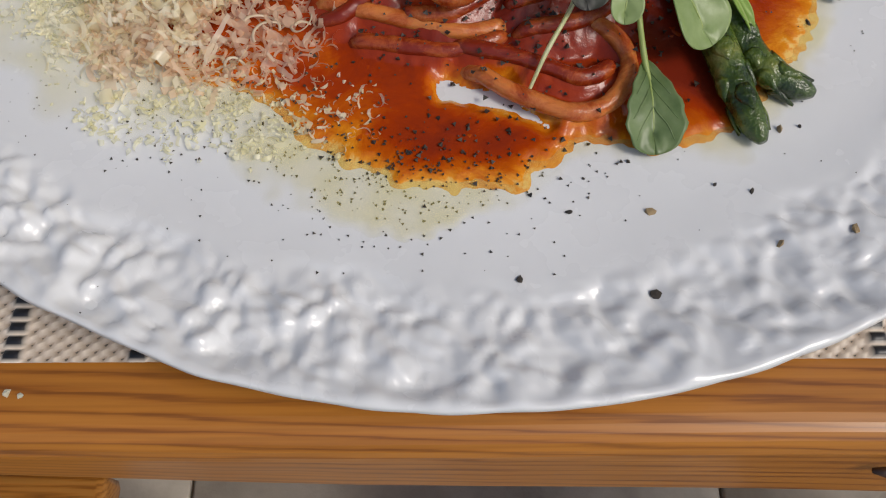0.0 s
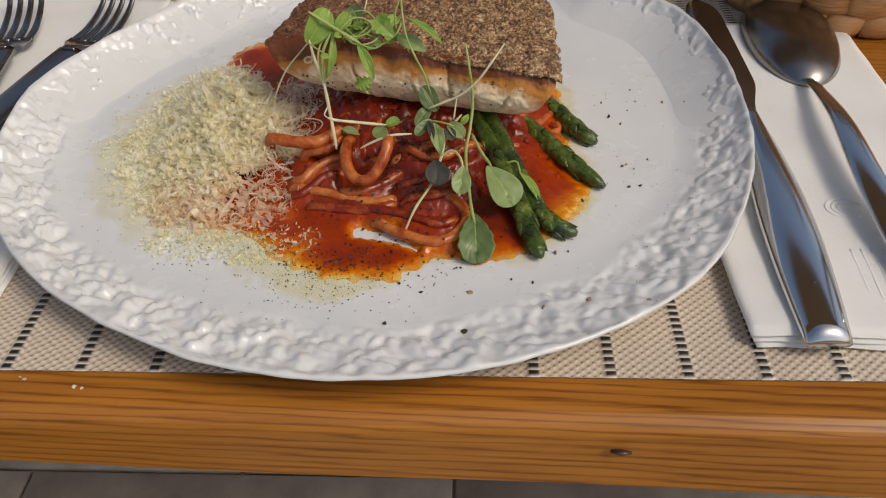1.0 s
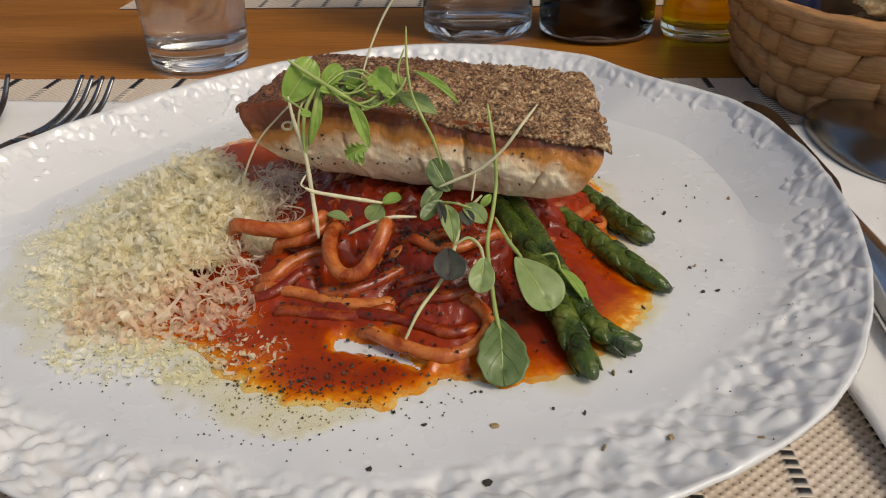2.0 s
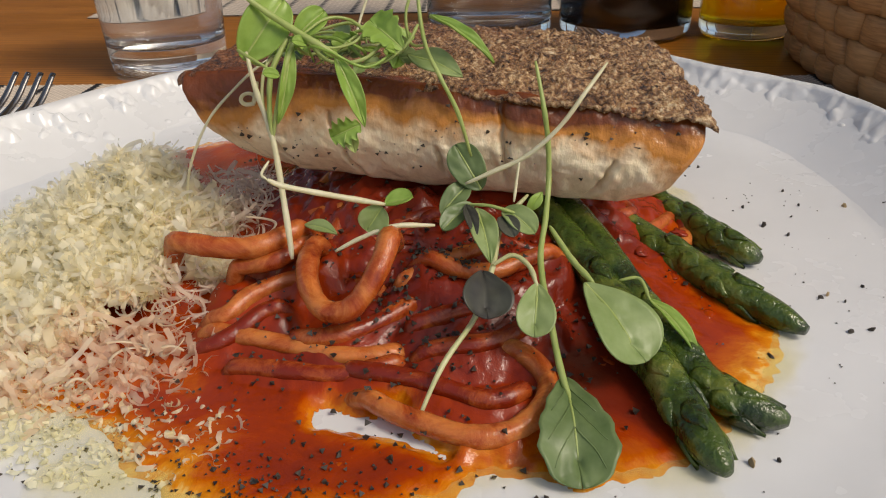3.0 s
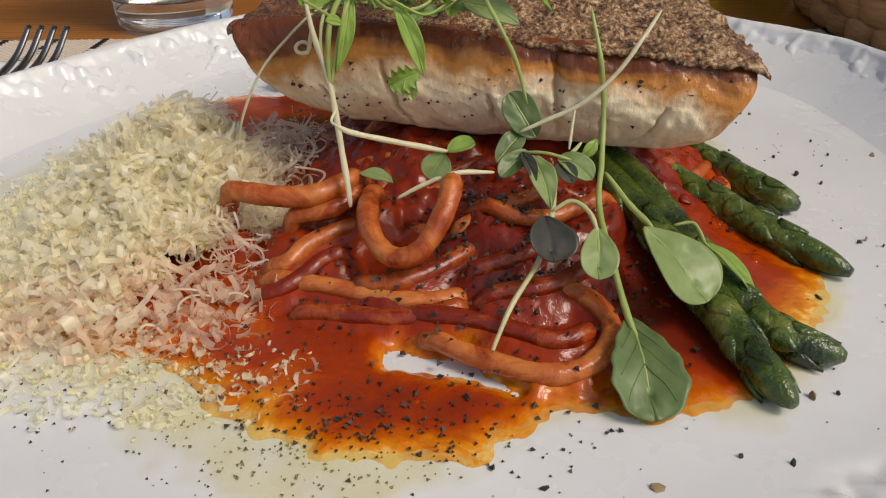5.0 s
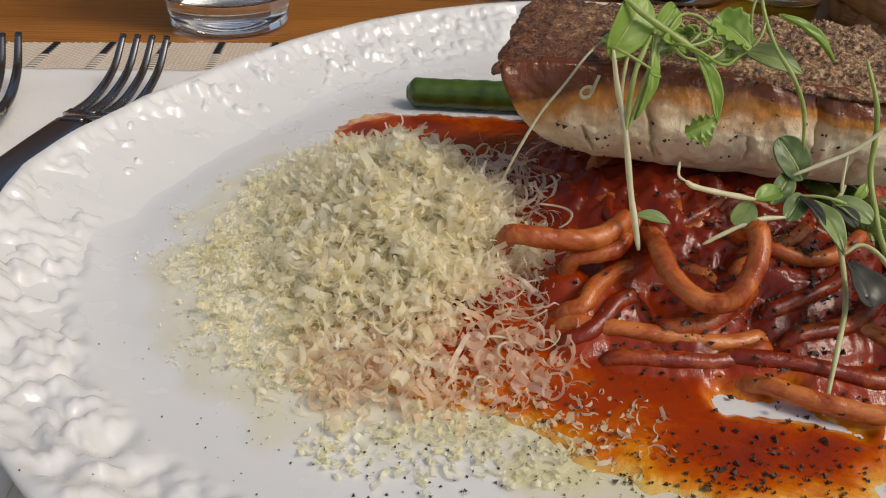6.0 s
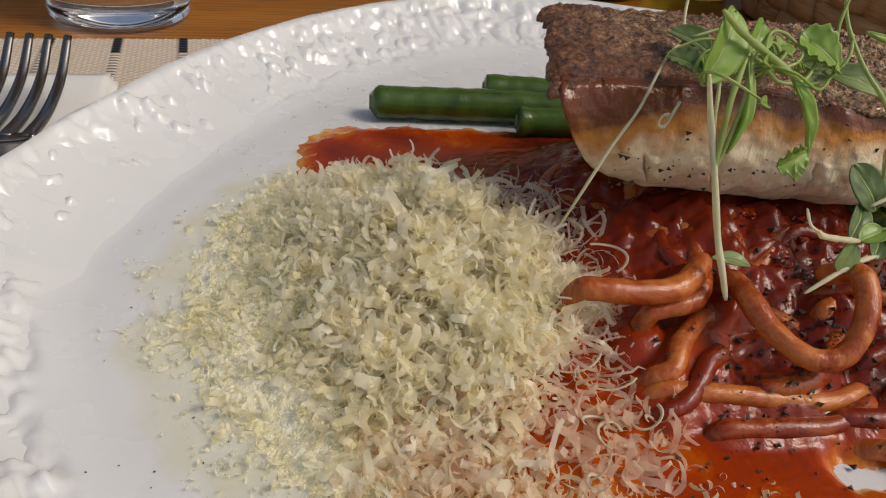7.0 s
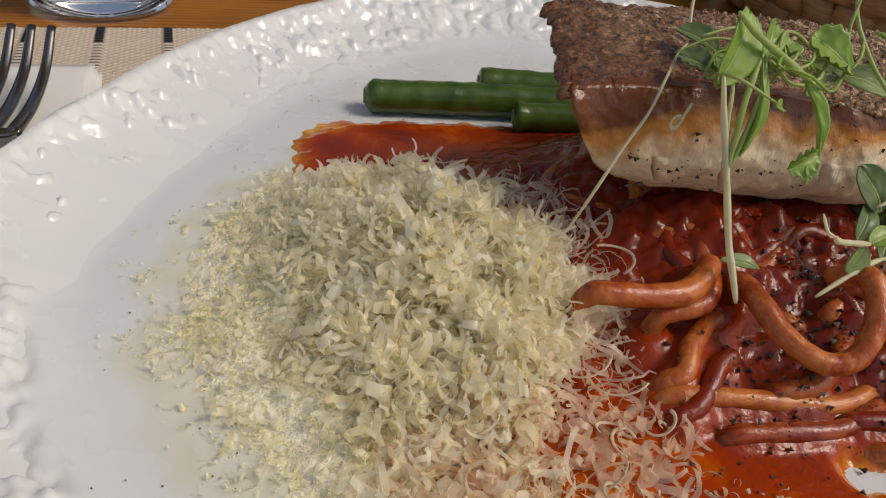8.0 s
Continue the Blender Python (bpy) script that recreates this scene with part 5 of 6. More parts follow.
stem(s, [(0.0188, -0.0160, 0.0365), (0.0228, -0.0245, 0.0330), (0.0268, -0.0305, 0.0305)], 0.0010, M_STEM_GREEN)
leaf(s, (0.0250, -0.0310, 0.0308), (0.0355, -0.0452, 0.0215), 0.0168, M_LEAF_DULL, (0.3, -0.5, 1), "heart", 0.12, 0.0, "broad matt pale-green leaf")
s = sprout((0.038, -0.028, 0.024), "slender green leaf on a thin curved stalk by the asparagus")
stem(s, [(0.0333, -0.0240, 0.0275), (0.0375, -0.0240, 0.0278), (0.0390, -0.0290, 0.0255)], 0.0006, M_STEM_GREEN)
leaf(s, (0.0388, -0.0285, 0.0258), (0.0470, -0.0410, 0.0195), 0.0042, M_LEAF, (0.4, -0.4, 1), "lance", 0.2)
s = sprout((0.002, -0.018, 0.036), "cluster of dark green and purplish seed leaves on the pasta")
leaf(s, (0.0040, -0.0060, 0.0410), (-0.0020, -0.0010, 0.0500), 0.0085, M_LEAF_DARK, (0, -1, 0.4), "round", 0.1)
leaf(s, (0.0030, -0.0120, 0.0390), (0.0060, -0.0260, 0.0330), 0.0065, M_LEAF_DULL, (0.1, -0.6, 1), "lance", 0.15)
leaf(s, (0.0020, -0.0105, 0.0395), (-0.0045, -0.0175, 0.0365), 0.0055, M_LEAF_DARK, (-0.3, -0.8, 0.8), "round", 0.15)
leaf(s, (0.0005, -0.0120, 0.0400), (0.0030, -0.0215, 0.0365), 0.0034, M_LEAF_PURPLE, (0.2, -0.8, 0.8), "lance", 0.2)
leaf(s, (0.0043, -0.0305, 0.0335), (0.0051, -0.0413, 0.0288), 0.0120, M_LEAF_PURPLE, (0.3, -0.7, 1), "heart", 0.22, 0.0, "dark purple-green seed leaf")
leaf(s, (0.0090, -0.0120, 0.0390), (0.0155, -0.0190, 0.0365), 0.0065, M_LEAF_DULL, (0.2, -0.7, 0.9), "round", 0.15)
leaf(s, (0.0085, -0.0150, 0.0385), (0.0110, -0.0205, 0.0365), 0.0050, M_LEAF_PURPLE, (0.2, -0.8, 0.7), "round", 0.15)
stem(s, [(0.0010, -0.0110, 0.0395), (0.0060, -0.0130, 0.0400), (0.0120, -0.0140, 0.0385)], 0.0006, M_STEM_GREEN)
s = sprout((-0.036, -0.006, 0.034), "small green leaf half hidden in the sauce")
leaf(s, (-0.0370, -0.0080, 0.0335), (-0.0290, -0.0110, 0.0325), 0.0040, M_LEAF_DULL, (0, -0.4, 1), "lance", 0.15)

# ---- cracked pepper ----
def chip(seed, size):
    g = random.Random(seed)
    bm = bmesh.new()
    bmesh.ops.create_icosphere(bm, subdivisions=1, radius=1.0)
    for v in bm.verts:
        v.co *= g.uniform(0.55, 1.15)
        v.co.x *= 1.25
        v.co.z *= 0.55
        v.co *= size
    me = bpy.data.meshes.new("pepper_flake")
    bm.to_mesh(me)
    bm.free()
    return me


CHIPS = [chip(k, 1.0) for k in range(6)]
for k, me in enumerate(CHIPS):
    me.materials.append(M_PEPPER if k < 5 else M_PEPPER_TAN)
FLAKES = [(0.0165, -0.1045, 1.15), (-0.012, -0.101, 0.8), (0.092, -0.018, 0.9), (0.085, 0.036, 1.0), (0.123, 0.046, 0.7), (0.090, 0.030, 0.7), (0.083, 0.049, 0.6),
          (0.086, -0.004, 0.6), (0.091, -0.006, 0.5), (0.098, 0.001, 0.5), (0.087, -0.019, 0.7), (0.066, -0.029, 0.9), (0.000, -0.084, 0.8), (0.042, -0.079, 0.6), (0.034, -0.077, 0.5),
          (0.057, -0.061, 0.5), (0.099, 0.061, 0.5), (0.100, 0.050, 0.5), (0.095, 0.042, 0.5)]
for k, (x, y, s) in enumerate(FLAKES):
    ob = new("pepper_flake", CHIPS[k % 5])
    ob.matrix_basis = Matrix.LocRotScale((x, y, plate_height(x, y) + 0.0003), Euler((0.2 * k, 0.3 * k, k * 1.3)), (s * 0.0012,) * 3)
    tagged(ob, "coarse black cracked pepper flake on the plate", "pepper", "pepper flakes")
for k, (x, y, s) in enumerate([(0.0185, -0.084, 0.9), (0.062, -0.090, 1.0), (0.082, -0.093, 0.8), (0.045, -0.093, 0.7), (0.113, 0.049, 0.7), (0.088, -0.003, 0.6), (0.052, -0.062, 0.9)]):
    ob = new("pepper_flake", CHIPS[5])
    ob.matrix_basis = Matrix.LocRotScale((x, y, plate_height(x, y) + 0.0003), Euler((0.2 * k, 0.3 * k, k * 1.3)), (s * 0.0012,) * 3)
    tagged(ob, "pale tan pepper crumb on the plate", "pepper", "pepper flakes")


def nest_top(x, y):
    """The highest surface of sauce or strand at a place on the nest."""
    z = top = sauce_height(x, y)[2]
    for px, py, pz, pr in COATED:
        d = math.hypot(x - px, y - py) / pr
        if d < 2.6:
            top = max(top, min(z + 0.0058, pz + pr * (0.15 - 0.42 * d ** 1.5)))
        if d < 1:
            top = max(top, pz + pr * math.sqrt(1 - d * d))
    return top


def ground_pepper():
    """Fine pepper, thickest in front of the dish."""
    g = random.Random(31)
    tet = [(1, 0, -0.3), (-0.5, 0.85, -0.3), (-0.5, -0.85, -0.3), (0.1, 0.1, 0.8)]
    V, F = [], []

    def put(x, y, z, s):
        b = len(V)
        e = Euler((g.uniform(0, 6), g.uniform(0, 6), g.uniform(0, 6)))
        for p in tet:
            q = Vector(p)
            q.rotate(e)
            V.append((x + q.x * s * 0.7, y + q.y * s * 0.7, z + q.z * s * 0.5))
        F.extend([(b, b + 1, b + 3), (b + 1, b + 2, b + 3), (b + 2, b, b + 3), (b, b + 2, b + 1)])

    for k in range(1150):
        kind = g.random()
        if kind < 0.33:
            x, y, s = g.gauss(-0.035, 0.019), g.gauss(-0.076, 0.009), g.uniform(0.00025, 0.0008)
        elif kind < 0.50:
            x, y, s = g.gauss(-0.075, 0.020), g.gauss(-0.057, 0.009), g.uniform(0.00025, 0.0008)
        elif kind < 0.62:
            x, y, s = g.gauss(-0.125, 0.018), g.gauss(-0.028, 0.030), g.uniform(0.0002, 0.0005)
        elif kind < 0.80:
            x, y, s = g.gauss(-0.002, 0.016), g.gauss(-0.018, 0.014), g.uniform(0.0002, 0.0007)
        elif kind < 0.88:
            x, y, s = g.gauss(-0.10, 0.03), g.gauss(0.12, 0.03), g.uniform(0.0002, 0.0005)
        else:
            x, y, s = g.gauss(0.075, 0.028), g.gauss(0.0, 0.05), g.uniform(0.0002, 0.0006)
        if pool_depth(x, y) > 0:
            z = nest_top(x, y) + 0.0004
        else:
            z = plate_height(x, y) + 0.0002
        if cheese_height(x, y) < 0.004:
            put(x, y, z, s)
    for k in range(90):
        x, y, s = g.gauss(-0.036, 0.022), g.gauss(-0.068, 0.007), g.uniform(0.0006, 0.0013)
        if pool_depth(x, y) > -0.006:
            put(x, y, (sauce_height(x, y)[2] if pool_depth(x, y) > 0 else ZF) + 0.0004, s)
    for k in range(620):
        x, y, s = g.gauss(-0.006, 0.024), g.gauss(-0.024, 0.015), 0.0005 + 0.0011 * g.random() ** 1.8
        put(x, y, nest_top(x, y) + 0.0007, s)
    for k in range(170):
        x = g.uniform(-0.055, 0.052)
        u = (x + 0.066) / 0.122
        put(x, 0.0088 - 0.013 * u + 0.0025 * math.sin(5 * u), g.gauss(0.0480, 0.004), 0.0003 + 0.0011 * g.random() ** 2)
    solo("ground_pepper", mesh_of("ground_pepper", V, F, False), M_PEPPER, (0, 0, ZF), "fine ground black pepper scattered over the dish", "pepper", kind="stuff")


ground_pepper()


# ---- napkins ----
def napkin(corners, z, layers, label, bulge=0.0):
    nk = thing("paper_napkin", (sum(c[0] for c in corners) / 4, sum(c[1] for c in corners) / 4, z), label, "napkin")
    a, b, c, d = [np.array(p) for p in corners]
    n = 46
    for q in range(layers):
        top, bot = [], []
        for i in range(n):
            v = i / (n - 1)
            A, B = [], []
            for j in range(n):
                u = j / (n - 1)
                p = (1 - u) * (1 - v) * a + u * (1 - v) * b + u * v * c + (1 - u) * v * d
                p = p + 0.0008 * np.array([nz(v * 3, q, 1, 3), nz(u * 3, q, 2, 3)]) + (layers - 1 - q) * np.array([0.0012, -0.0010])
                e = min(u, 1 - u, v, 1 - v)
                zz = z + 0.0011 * q + 0.0005 * nz(p[0], p[1], q, 45) + bulge * (q + 1) / layers * math.exp(-((v - 0.0) / 0.25) ** 2 - ((u - 0.12) / 0.3) ** 2)
                A.append((p[0], p[1], zz + 0.0009 * smooth01(e / 0.02) + 0.0003))
                B.append((p[0], p[1], zz))
            top.append(A)
            bot.append(B)
        V, F = slab(top, bot)
        part("ply", mesh_of("ply", V, F), M_PAPER, nk)
    return nk


nap = napkin([(0.119, -0.100), (0.232, -0.100), (0.236, 0.148), (0.112, 0.148)], 0.0022, 3, "folded white embossed paper napkin under knife and spoon", 0.003)
# embossed border ridges and a scroll on the top ply
for k in range(9):
    x = 0.168 + k * 0.0042
    part("emboss", mesh_of("emboss", *tube(spline([(x, -0.094, 0.0058), (x + 0.002, -0.070, 0.0058), (x + 0.003, -0.052, 0.0058)], 12), 0.0007, 6, 0.5)), M_PAPER, nap)
for k, r in enumerate((0.003, 0.0055, 0.008)):
    pts = [(0.178 + r * math.cos(t), -0.026 + 0.8 * r * math.sin(t), 0.0058) for t in np.linspace(0.4, 5.4, 12)]
    part("emboss", mesh_of("emboss", *tube(spline(pts, 28), 0.0006, 6, 0.5)), M_PAPER, nap)
napkin([(-0.305, -0.085), (-0.168, -0.085), (-0.174, 0.184), (-0.302, 0.188)], 0.0022, 3, "folded white paper napkin under two forks")


# ---- cutlery ----
def fork(origin):
    """A fork that points along +y from its neck; its place is the middle of the neck."""
    f = thing("fork", origin, "stainless steel fork with a flat squared handle on a napkin", "fork", "forks on the napkin")
    ox, oy, oz = origin
    # handle: flat bar with a squared shoulder
    top, bot = [], []
    for i in range(24):
        v = i / 23
        y = oy - 0.125 * (1 - v)
        w = 0.0074 + 0.0016 * (1 - v)
        z = oz + 0.0060 * math.sin(math.pi * (0.25 + 0.45 * v)) - 0.003
        A, B = [], []
        for j in range(9):
            h = (j / 8 - 0.5) * 2
            A.append((ox + h * w, y, z + 0.0042 - 0.0016 * abs(h) ** 5))
            B.append((ox + h * w * 0.96, y, z))
        top.append(A)
        bot.append(B)
    part("handle", mesh_of("handle", *slab(top, bot)), M_STEEL_DARK, f)
    # neck and palm
    top, bot = [], []
    for i in range(18):
        v = i / 17
        y = oy - 0.002 + 0.020 * v
        w = 0.0040 + 0.0070 * smooth01((v - 0.10) / 0.7)
        z = oz + 0.0040 - 0.0055 * smooth01(v)
        A, B = [], []
        for j in range(9):
            h = (j / 8 - 0.5) * 2
            A.append((ox + h * w, y, z + 0.0026 - 0.0005 * h * h + 0.0012 * h * h * v))
            B.append((ox + h * w, y, z + 0.0004 + 0.0012 * h * h * v))
        top.append(A)
        bot.append(B)
    palm = part("palm", mesh_of("palm", *slab(top, bot)), M_STEEL_DARK, f)
    for k in range(4):
        x = ox + (k - 1.5) * 0.0061
        pts = [(x, oy + 0.016, oz + 0.0003), (x, oy + 0.034, oz + 0.0006), (x * 1.0, oy + 0.052, oz + 0.0055), (x, oy + 0.066, oz + 0.0155)]
        P = spline(pts, 22)
        part("tine", mesh_of("tine", *tube(P, np.linspace(0.0025, 0.0014, 22), 8, 0.6)), M_STEEL_DARK, palm)
    return f


fk = fork((-0.2020, 0.0955, 0.0115))
fk.rotation_euler = (0.0, 0.0, radians(-9))
copy_thing(fk, pose(-0.2415, 0.0970, 0.0115, 0, 0, 9))


def knife():
    k = thing("table_knife", (0.150, 0.0, 0.006), "stainless steel knife with a broad satin handle on the napkin", "knife")
    top, bot = [], []
    n = 44
    for i in range(n):
        v = i / (n - 1)
        y = -0.106 + 0.150 * v
        w = 0.0078 + 0.0052 * math.sin(math.pi * min(1.0, v * 1.0 + 0.02)) ** 0.9 - 0.0035 * v
        cx = 0.1435 + 0.0105 * v
        th = 0.0048 + 0.0020 * math.sin(math.pi * min(1, v + 0.1)) if 0 < i < n - 1 else 0.0030
        A, B = [], []
        for j in range(13):
            h = (j / 12 - 0.5) * 2
            A.append((cx + h * w, y, 0.0090 + th * (1 - 0.75 * abs(h) ** 2.6)))
            B.append((cx + h * w * 0.9, y, 0.0090 - th * 0.6 * (1 - 0.75 * h * h)))
        top.append(A)
        bot.append(B)
    part("handle", mesh_of("handle", *slab(top, bot)), M_STEEL, k)
    top, bot = [], []
    for i in range(30):
        v = i / 29
        y = 0.043 + 0.125 * v
        w = 0.0040 + 0.0062 * smooth01(v / 0.25)
        w *= math.sqrt(max(0.02, 1 - max(0, (v - 0.82) / 0.185) ** 2))
        A, B = [], []
        for j in range(5):
            h = (j / 4 - 0.5) * 2
            x = 0.1545 + 0.001 * v + h * w
            A.append((x, y, 0.0098 + 0.0008 * (1 - max(0, h))))
            B.append((x, y, 0.0098 - 0.0008 * (1 - max(0, h)) * 0.99))
        top.append(A)
        bot.append(B)
    part("blade", mesh_of("blade", *slab(top, bot)), M_STEEL_DARK, k)
    part("pepper_speck", mesh_of("pepper_speck", *tube([(0.1440, -0.0815, 0.0148), (0.1450, -0.0800, 0.0152)], 0.0011, 6, 0.5)), M_PEPPER, k)


knife()


def spoon():
    """Lies face down: the bowl is a dome."""
    s = thing("table_spoon", (0.194, 0.06, 0.006), "steel tablespoon lying face down on the napkin", "spoon")
    cx, cy, L, W, H = 0.1990, 0.1230, 0.0500, 0.0255, 0.0150
    m, n = 34, 26
    top, bot = [], []
    ax = Vector((0.10, 1.0, 0)).normalized()
    sx = Vector((ax.y, -ax.x, 0))
    for i in range(m):
        a = math.pi * i / (m - 1)
        A, B = [], []
        for j in range(n):
            v = (j / (n - 1) - 0.5) * 2
            q = -math.cos(a)
            half = W * math.sqrt(max(0.0004, 1 - abs(q) ** 2.2)) * (1 + 0.10 * q)
            p = Vector((cx, cy, 0)) + ax * (L * q) + sx * (half * v)
            r2 = min(1.0, q * q + (1 - q * q) * v * v)
            z = 0.0065 + H * (1 - r2) ** 0.62
            A.append((p.x, p.y, z))
            B.append((p.x - 0.0003 * sx.x * v, p.y, max(0.0060, z - 0.0013)))
        top.append(A)
        bot.append(B)
    V, F = slab(top, bot)
    part("bowl", mesh_of("bowl", V, F), M_STEEL_DARK, s, "bowl with dark reflections put into its steel tone")
    P = spline([(0.1935, 0.075, 0.0090), (0.1930, 0.058, 0.0125), (0.1910, 0.025, 0.0165), (0.1885, -0.020, 0.0150), (0.1900, -0.075, 0.0095)], 40)
    rad = [0.0034 + 0.0042 * smooth01((i / 39 - 0.15) / 0.8) for i in range(40)]
    part("handle", mesh_of("handle", *tube(P, rad, 14, 0.38)), M_STEEL, s)


spoon()


# ---- glass and bottles ----
def tumbler(cx, cy):
    t = thing("water_glass", (cx, cy, 0), "clear water tumbler with a thick base", "glass")
    prof = [(0.0001, 0.0006), (0.026, 0.0006), (0.0300, 0.0012), (0.0318, 0.0032), (0.0325, 0.008), (0.0336, 0.030), (0.0362, 0.080), (0.0375, 0.105), (0.0370, 0.1062), (0.0362, 0.105),
            (0.0347, 0.080), (0.0320, 0.034), (0.0306, 0.0190), (0.0285, 0.0165), (0.018, 0.0152), (0.0001, 0.0150)]
    part("glass_body", mesh_of("glass_body", *lathe(prof, cx, cy, 72)), M_GLASS, t)
    w = [(0.0001, 0.0148), (0.018, 0.0150), (0.0286, 0.0163), (0.0308, 0.0190), (0.0322, 0.034), (0.0349, 0.080), (0.0001, 0.080)]
    part("water_fill", mesh_of("water_fill", *lathe(w, cx, cy, 72)), M_WATER, t, "still water")


tumbler(-0.1770, 0.2765)


def cruet(cx, cy, r, fill, fill_label, label, height=0.15):
    b = thing("cruet_bottle", (cx, cy, 0), label, "bottle", "bottles on the table")
    prof = [(0.0001, 0.0035), (r * 0.70, 0.0022), (r * 0.80, 0.0006), (r * 0.93, 0.0012), (r * 0.99, 0.005), (r, 0.012), (r, height * 0.60), (r * 0.86, height * 0.72), (r * 0.40, height * 0.82), (r * 0.34, height * 0.97),
            (r * 0.40, height), (r * 0.32, height), (r * 0.28, height * 0.97), (r * 0.33, height * 0.82), (r * 0.80, height * 0.71), (r * 0.95, height * 0.60), (r * 0.95, 0.0135), (r * 0.88, 0.0098), (0.0001, 0.0090)]
    part("bottle_glass", mesh_of("bottle_glass", *lathe(prof, cx, cy, 64)), M_GLASS, b)
    top = height * 0.58
    f = [(0.0001, 0.0088), (r * 0.89, 0.0096), (r * 0.955, 0.0135), (r * 0.955, top), (0.0001, top)]
    if fill:
        part("filling", mesh_of("filling", *lathe(f, cx, cy, 64)), fill, b, fill_label)
    part("stopper", mesh_of("stopper", *lathe([(0.0001, height * 0.94), (r * 0.27, height * 0.94), (r * 0.36, height * 1.005), (r * 0.30, height * 1.08), (0.0001, height * 1.09)], cx, cy, 32)), M_DARKWOOD, b)


cruet(0.0095, 0.3580, 0.0410, M_WATER, "clear water", "clear round glass water bottle on the table", 0.22)
cruet(0.0970, 0.3520, 0.0420, M_VINEGAR, "black vinegar", "round glass cruet of black vinegar", 0.15)
cruet(0.1720, 0.3440, 0.0285, M_OIL, "golden olive oil", "glass cruet of golden olive oil", 0.15)


CRUMB = chip(44, 1.0)
CRUMB.materials.append(M_CHEESE_BED)


# ---- bread basket ----
def basket():
    b = thing("bread_basket", (0.285, 0.225, 0), "woven brown palm-leaf basket filled with bread", "basket")

    def wall(a, h, out=0.0):
        f = h / 0.054
        rx, ry = 0.100 + 0.010 * f, 0.098 + 0.008 * f
        cx, cy = 0.276, 0.234
        sq = (abs(math.cos(a)) ** 3.0 + abs(math.sin(a)) ** 3.0) ** (-1 / 3.0)
        return np.array([cx + (rx + out) * sq * math.cos(a), cy + (ry + out) * sq * math.sin(a), h + 0.001])

    cols, rows = 30, 4
    inner = [[wall(2 * math.pi * i / 60, 0.054 * j / 6, -0.004) for i in range(61)] for j in range(7)]
    inn2 = [[wall(2 * math.pi * i / 60, 0.054 * j / 6, -0.007) for i in range(61)] for j in range(7)]
    part("lining", mesh_of("lining", *slab(inner, inn2)), M_WICKER_IN, b)
    base = [[wall(2 * math.pi * i / 60, 0.0, -0.004 - 0.09 * q) for i in range(61)] for q in (0, 1)]
    part("bottom", mesh_of("bottom", *sheet([[p + np.array([0, 0, 0.003]) for p in r] for r in base])), M_WICKER_IN, b)
    g = random.Random(8)
    for j in range(rows):
        for i in range(cols):
            a0 = 2 * math.pi * (i + 0.5 * (j % 2)) / cols
            h0, h1 = 0.054 * j / rows, 0.054 * (j + 1) / rows
            span = 2 * math.pi / cols
            jit = g.uniform(-0.002, 0.002)
            skew = g.uniform(-0.15, 0.35) * span
            top, bot = [], []
            for v in range(5):
                fv = v / 4
                A, B = [], []
                for u in range(7):
                    fu = u / 6
                    h = h0 + (h1 - h0) * (fv * 1.04 - 0.02) + jit * fu * 0.6
                    h = max(0.0003, h)
                    bul = 0.0052 * math.sin(math.pi * (0.08 + 0.84 * fu)) ** 0.7 * (0.55 + 0.45 * math.sin(math.pi * fv)) + 0.0005 * nz(a0 * 5, h, 1, 200)
                    a = a0 + (fu * 1.02 - 0.01) * span + skew * (fv - 0.5)
                    A.append(wall(a, h, bul - 0.002))
                    B.append(wall(a, h, -0.0035))
                top.append(A)
                bot.append(B)
            part("strip", mesh_of("strip", *slab(top, bot)), M_WICKER_V, b)
    pts = [wall(2 * math.pi * i / 64, 0.054, -0.001) + np.array([0, 0, 0.0006 * math.sin(9 * i)]) for i in range(65)]
    part("rim", mesh_of("rim", *tube(pts, 0.0045, 10, 0.8)), M_WICKER_V, b)


def wicker():
    n = Nodes("palm_leaf")
    vec = n.coords((90, 90, 900))
    r = n.add("ShaderNodeObjectInfo")
    f = n.noise(vec, 1.0, 5)
    big = n.noise(n.coords(), 45, 4)
    col = n.ramp(f, (0.3, (0.30, 0.125, 0.038)), (0.7, (0.62, 0.32, 0.125)))
    col = n.mix(n.math("MULTIPLY", r.outputs["Random"], 0.5), col, (0.68, 0.38, 0.16))
    col = n.mix(0.4, col, n.ramp(big, (0.3, (0.6, 0.55, 0.5)), (0.65, (1, 1, 1))), "MULTIPLY")
    n.bump(f, 0.4, 0.0006)
    return n.set(Base_Color=col, Roughness=0.5)


M_WICKER_V = wicker()
basket()


def bread(x, y, z, rx, ry, rz, s, label):
    b = bmesh.new()
    bmesh.ops.create_icosphere(b, subdivisions=5, radius=1.0)
    for v in b.verts:
        c = v.co
        c.x = math.copysign(abs(c.x) ** 0.7, c.x)
        c.z = math.copysign(abs(c.z) ** 0.8, c.z)
        c *= 1 + 0.22 * noise.noise(c * 1.7 + Vector((x * 90, y * 90, 0))) + 0.14 * noise.noise(c * 4 + Vector((y * 50, 0, 0))) + 0.08 * noise.noise(c * 9) + 0.04 * noise.noise(c * 20)
        v.co = Vector((c.x * s[0], c.y * s[1], c.z * s[2]))
    me = bpy.data.meshes.new("bread_piece")
    b.to_mesh(me)
    b.free()
    me.polygons.foreach_set("use_smooth", [True] * len(me.polygons))
    me.materials.append(M_BREAD)
    ob = new("bread_piece", me)
    ob.matrix_basis = pose(x, y, z, rx, ry, rz)
    tagged(ob, label, "bread", "bread in the basket")


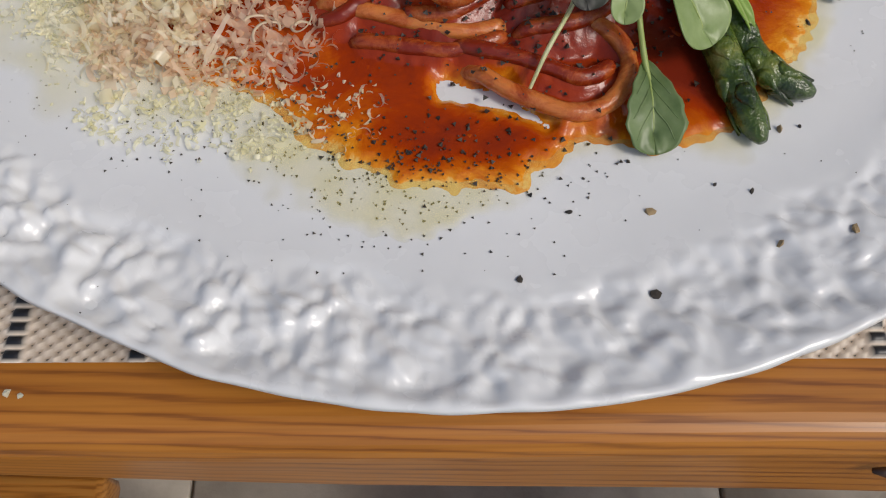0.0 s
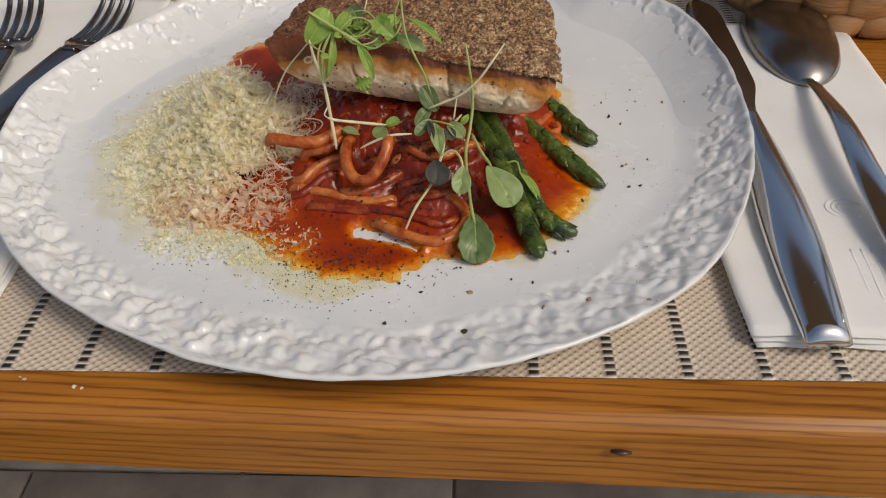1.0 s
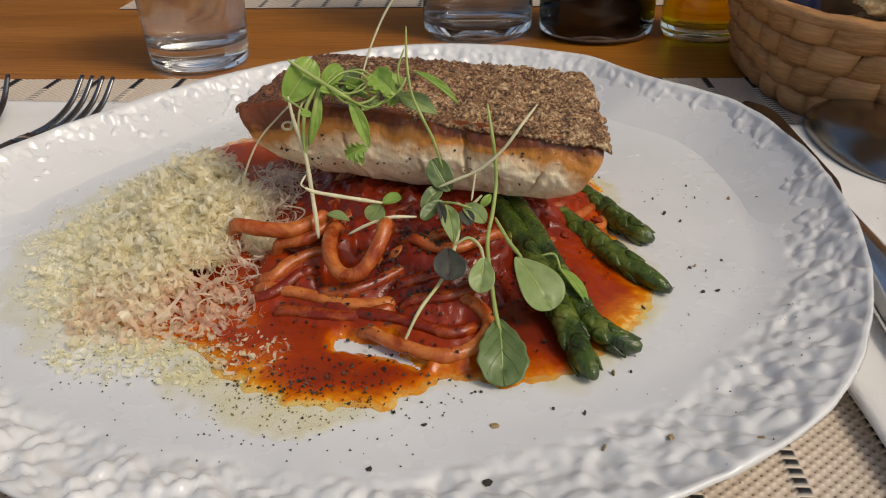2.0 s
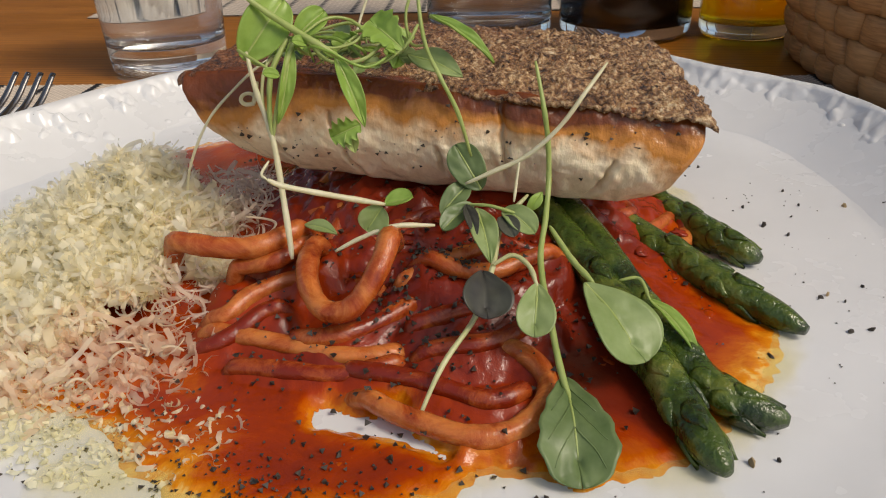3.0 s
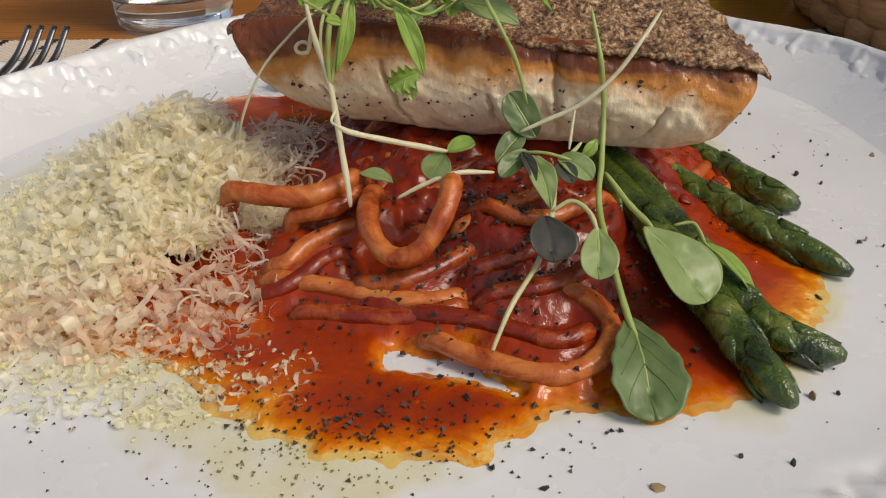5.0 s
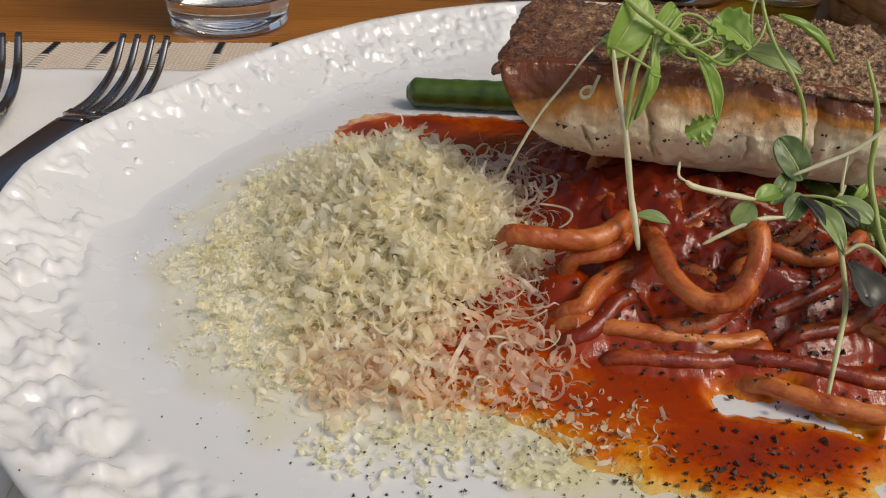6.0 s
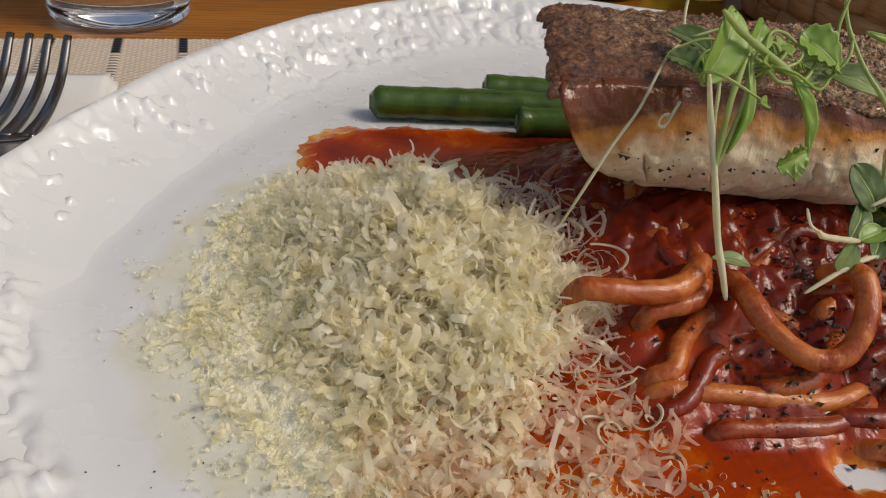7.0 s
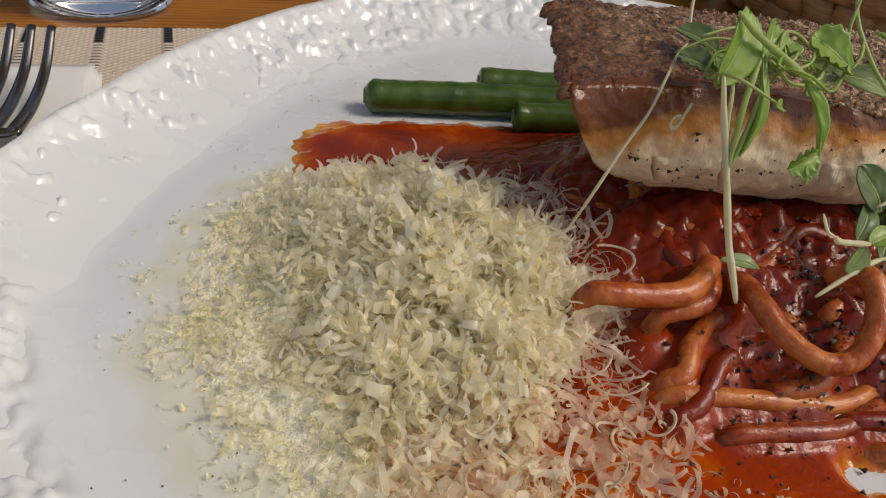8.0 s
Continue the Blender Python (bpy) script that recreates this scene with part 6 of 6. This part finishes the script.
bread(0.238, 0.170, 0.062, 14, 10, 24, (0.044, 0.026, 0.016), "golden crusted slice of bread in the basket")
bread(0.292, 0.176, 0.064, -10, 6, -12, (0.046, 0.026, 0.017), "torn golden bread piece in the basket")
bread(0.262, 0.222, 0.066, 8, -10, 50, (0.050, 0.030, 0.018), "crusty bread slice leaning in the basket")
bread(0.318, 0.232, 0.066, -8, 12, -35, (0.050, 0.030, 0.018), "broad crusted bread piece in the basket")
bread(0.270, 0.280, 0.060, 5, 8, 10, (0.052, 0.030, 0.018), "bread slice at the far side of the basket")
bread(0.262, 0.205, 0.026, 0, 0, 40, (0.060, 0.050, 0.020), "bread slice at the bottom of the basket")
bread(0.310, 0.240, 0.026, 0, 0, -20, (0.055, 0.050, 0.020), "bread slice under the others in the basket")
me = box(-0.026, 0.026, -0.007, 0.007, -0.030, 0.030, 0.004)
me.materials.append(M_PACKET)
pk = tagged(new("packet", me), "dark navy blue packet standing in the bread basket", "packet")
pk.matrix_basis = pose(0.192, 0.214, 0.050, -8, 8, 64)
# ridged paper sheet tucked over the front of the bread
top, bot = [], []
for i in range(60):
    A, B = [], []
    for j in range(26):
        u, v = i / 59, j / 25
        x, y = 0.214 + 0.115 * u + 0.012 * v, 0.108 + 0.052 * v
        z = 0.068 + 0.012 * math.sin(1.6 * u + 0.3) * v + 0.014 * v + 0.0010 * math.sin(u * 150)
        A.append((x, y, z))
        B.append((x, y, z - 0.0007))
    top.append(A)
    bot.append(B)
solo("paper_liner", mesh_of("paper_liner", *slab(top, bot)), M_PAPER, (0.27, 0.13, 0.068), "white ridged paper liner folded over the bread", "paper")
# crumbs on the table edge
for k, (x, y) in enumerate(((-0.118, -0.122), (-0.121, -0.1215), (-0.142, -0.1175), (-0.140, -0.1185))):
    ob = new("bread_crumb", CRUMB)
    ob.matrix_basis = Matrix.LocRotScale((x, y, 0.0004), Euler((0.3 * k, 0.5 * k, k)), (0.0008 + 0.0002 * (k % 2),) * 3)
    tagged(ob, "tiny pale crumb on the table edge", "crumb", "crumbs on the table")

# ---- floor boards ----
def floor_tiles():
    me = box(-0.298, 0.298, -0.148, 0.148, -0.012, 0.0, 0.003, 1)
    me.materials.append(M_FLOOR)
    for i in range(8):
        for j in range(17):
            ob = new("tile", me)
            ob.parent = floor
            ob.location = (-2.1 + 0.6 * i + 0.3 * (j % 2), -2.25 + 0.3 * j, FLOOR_Z)


floor_tiles()
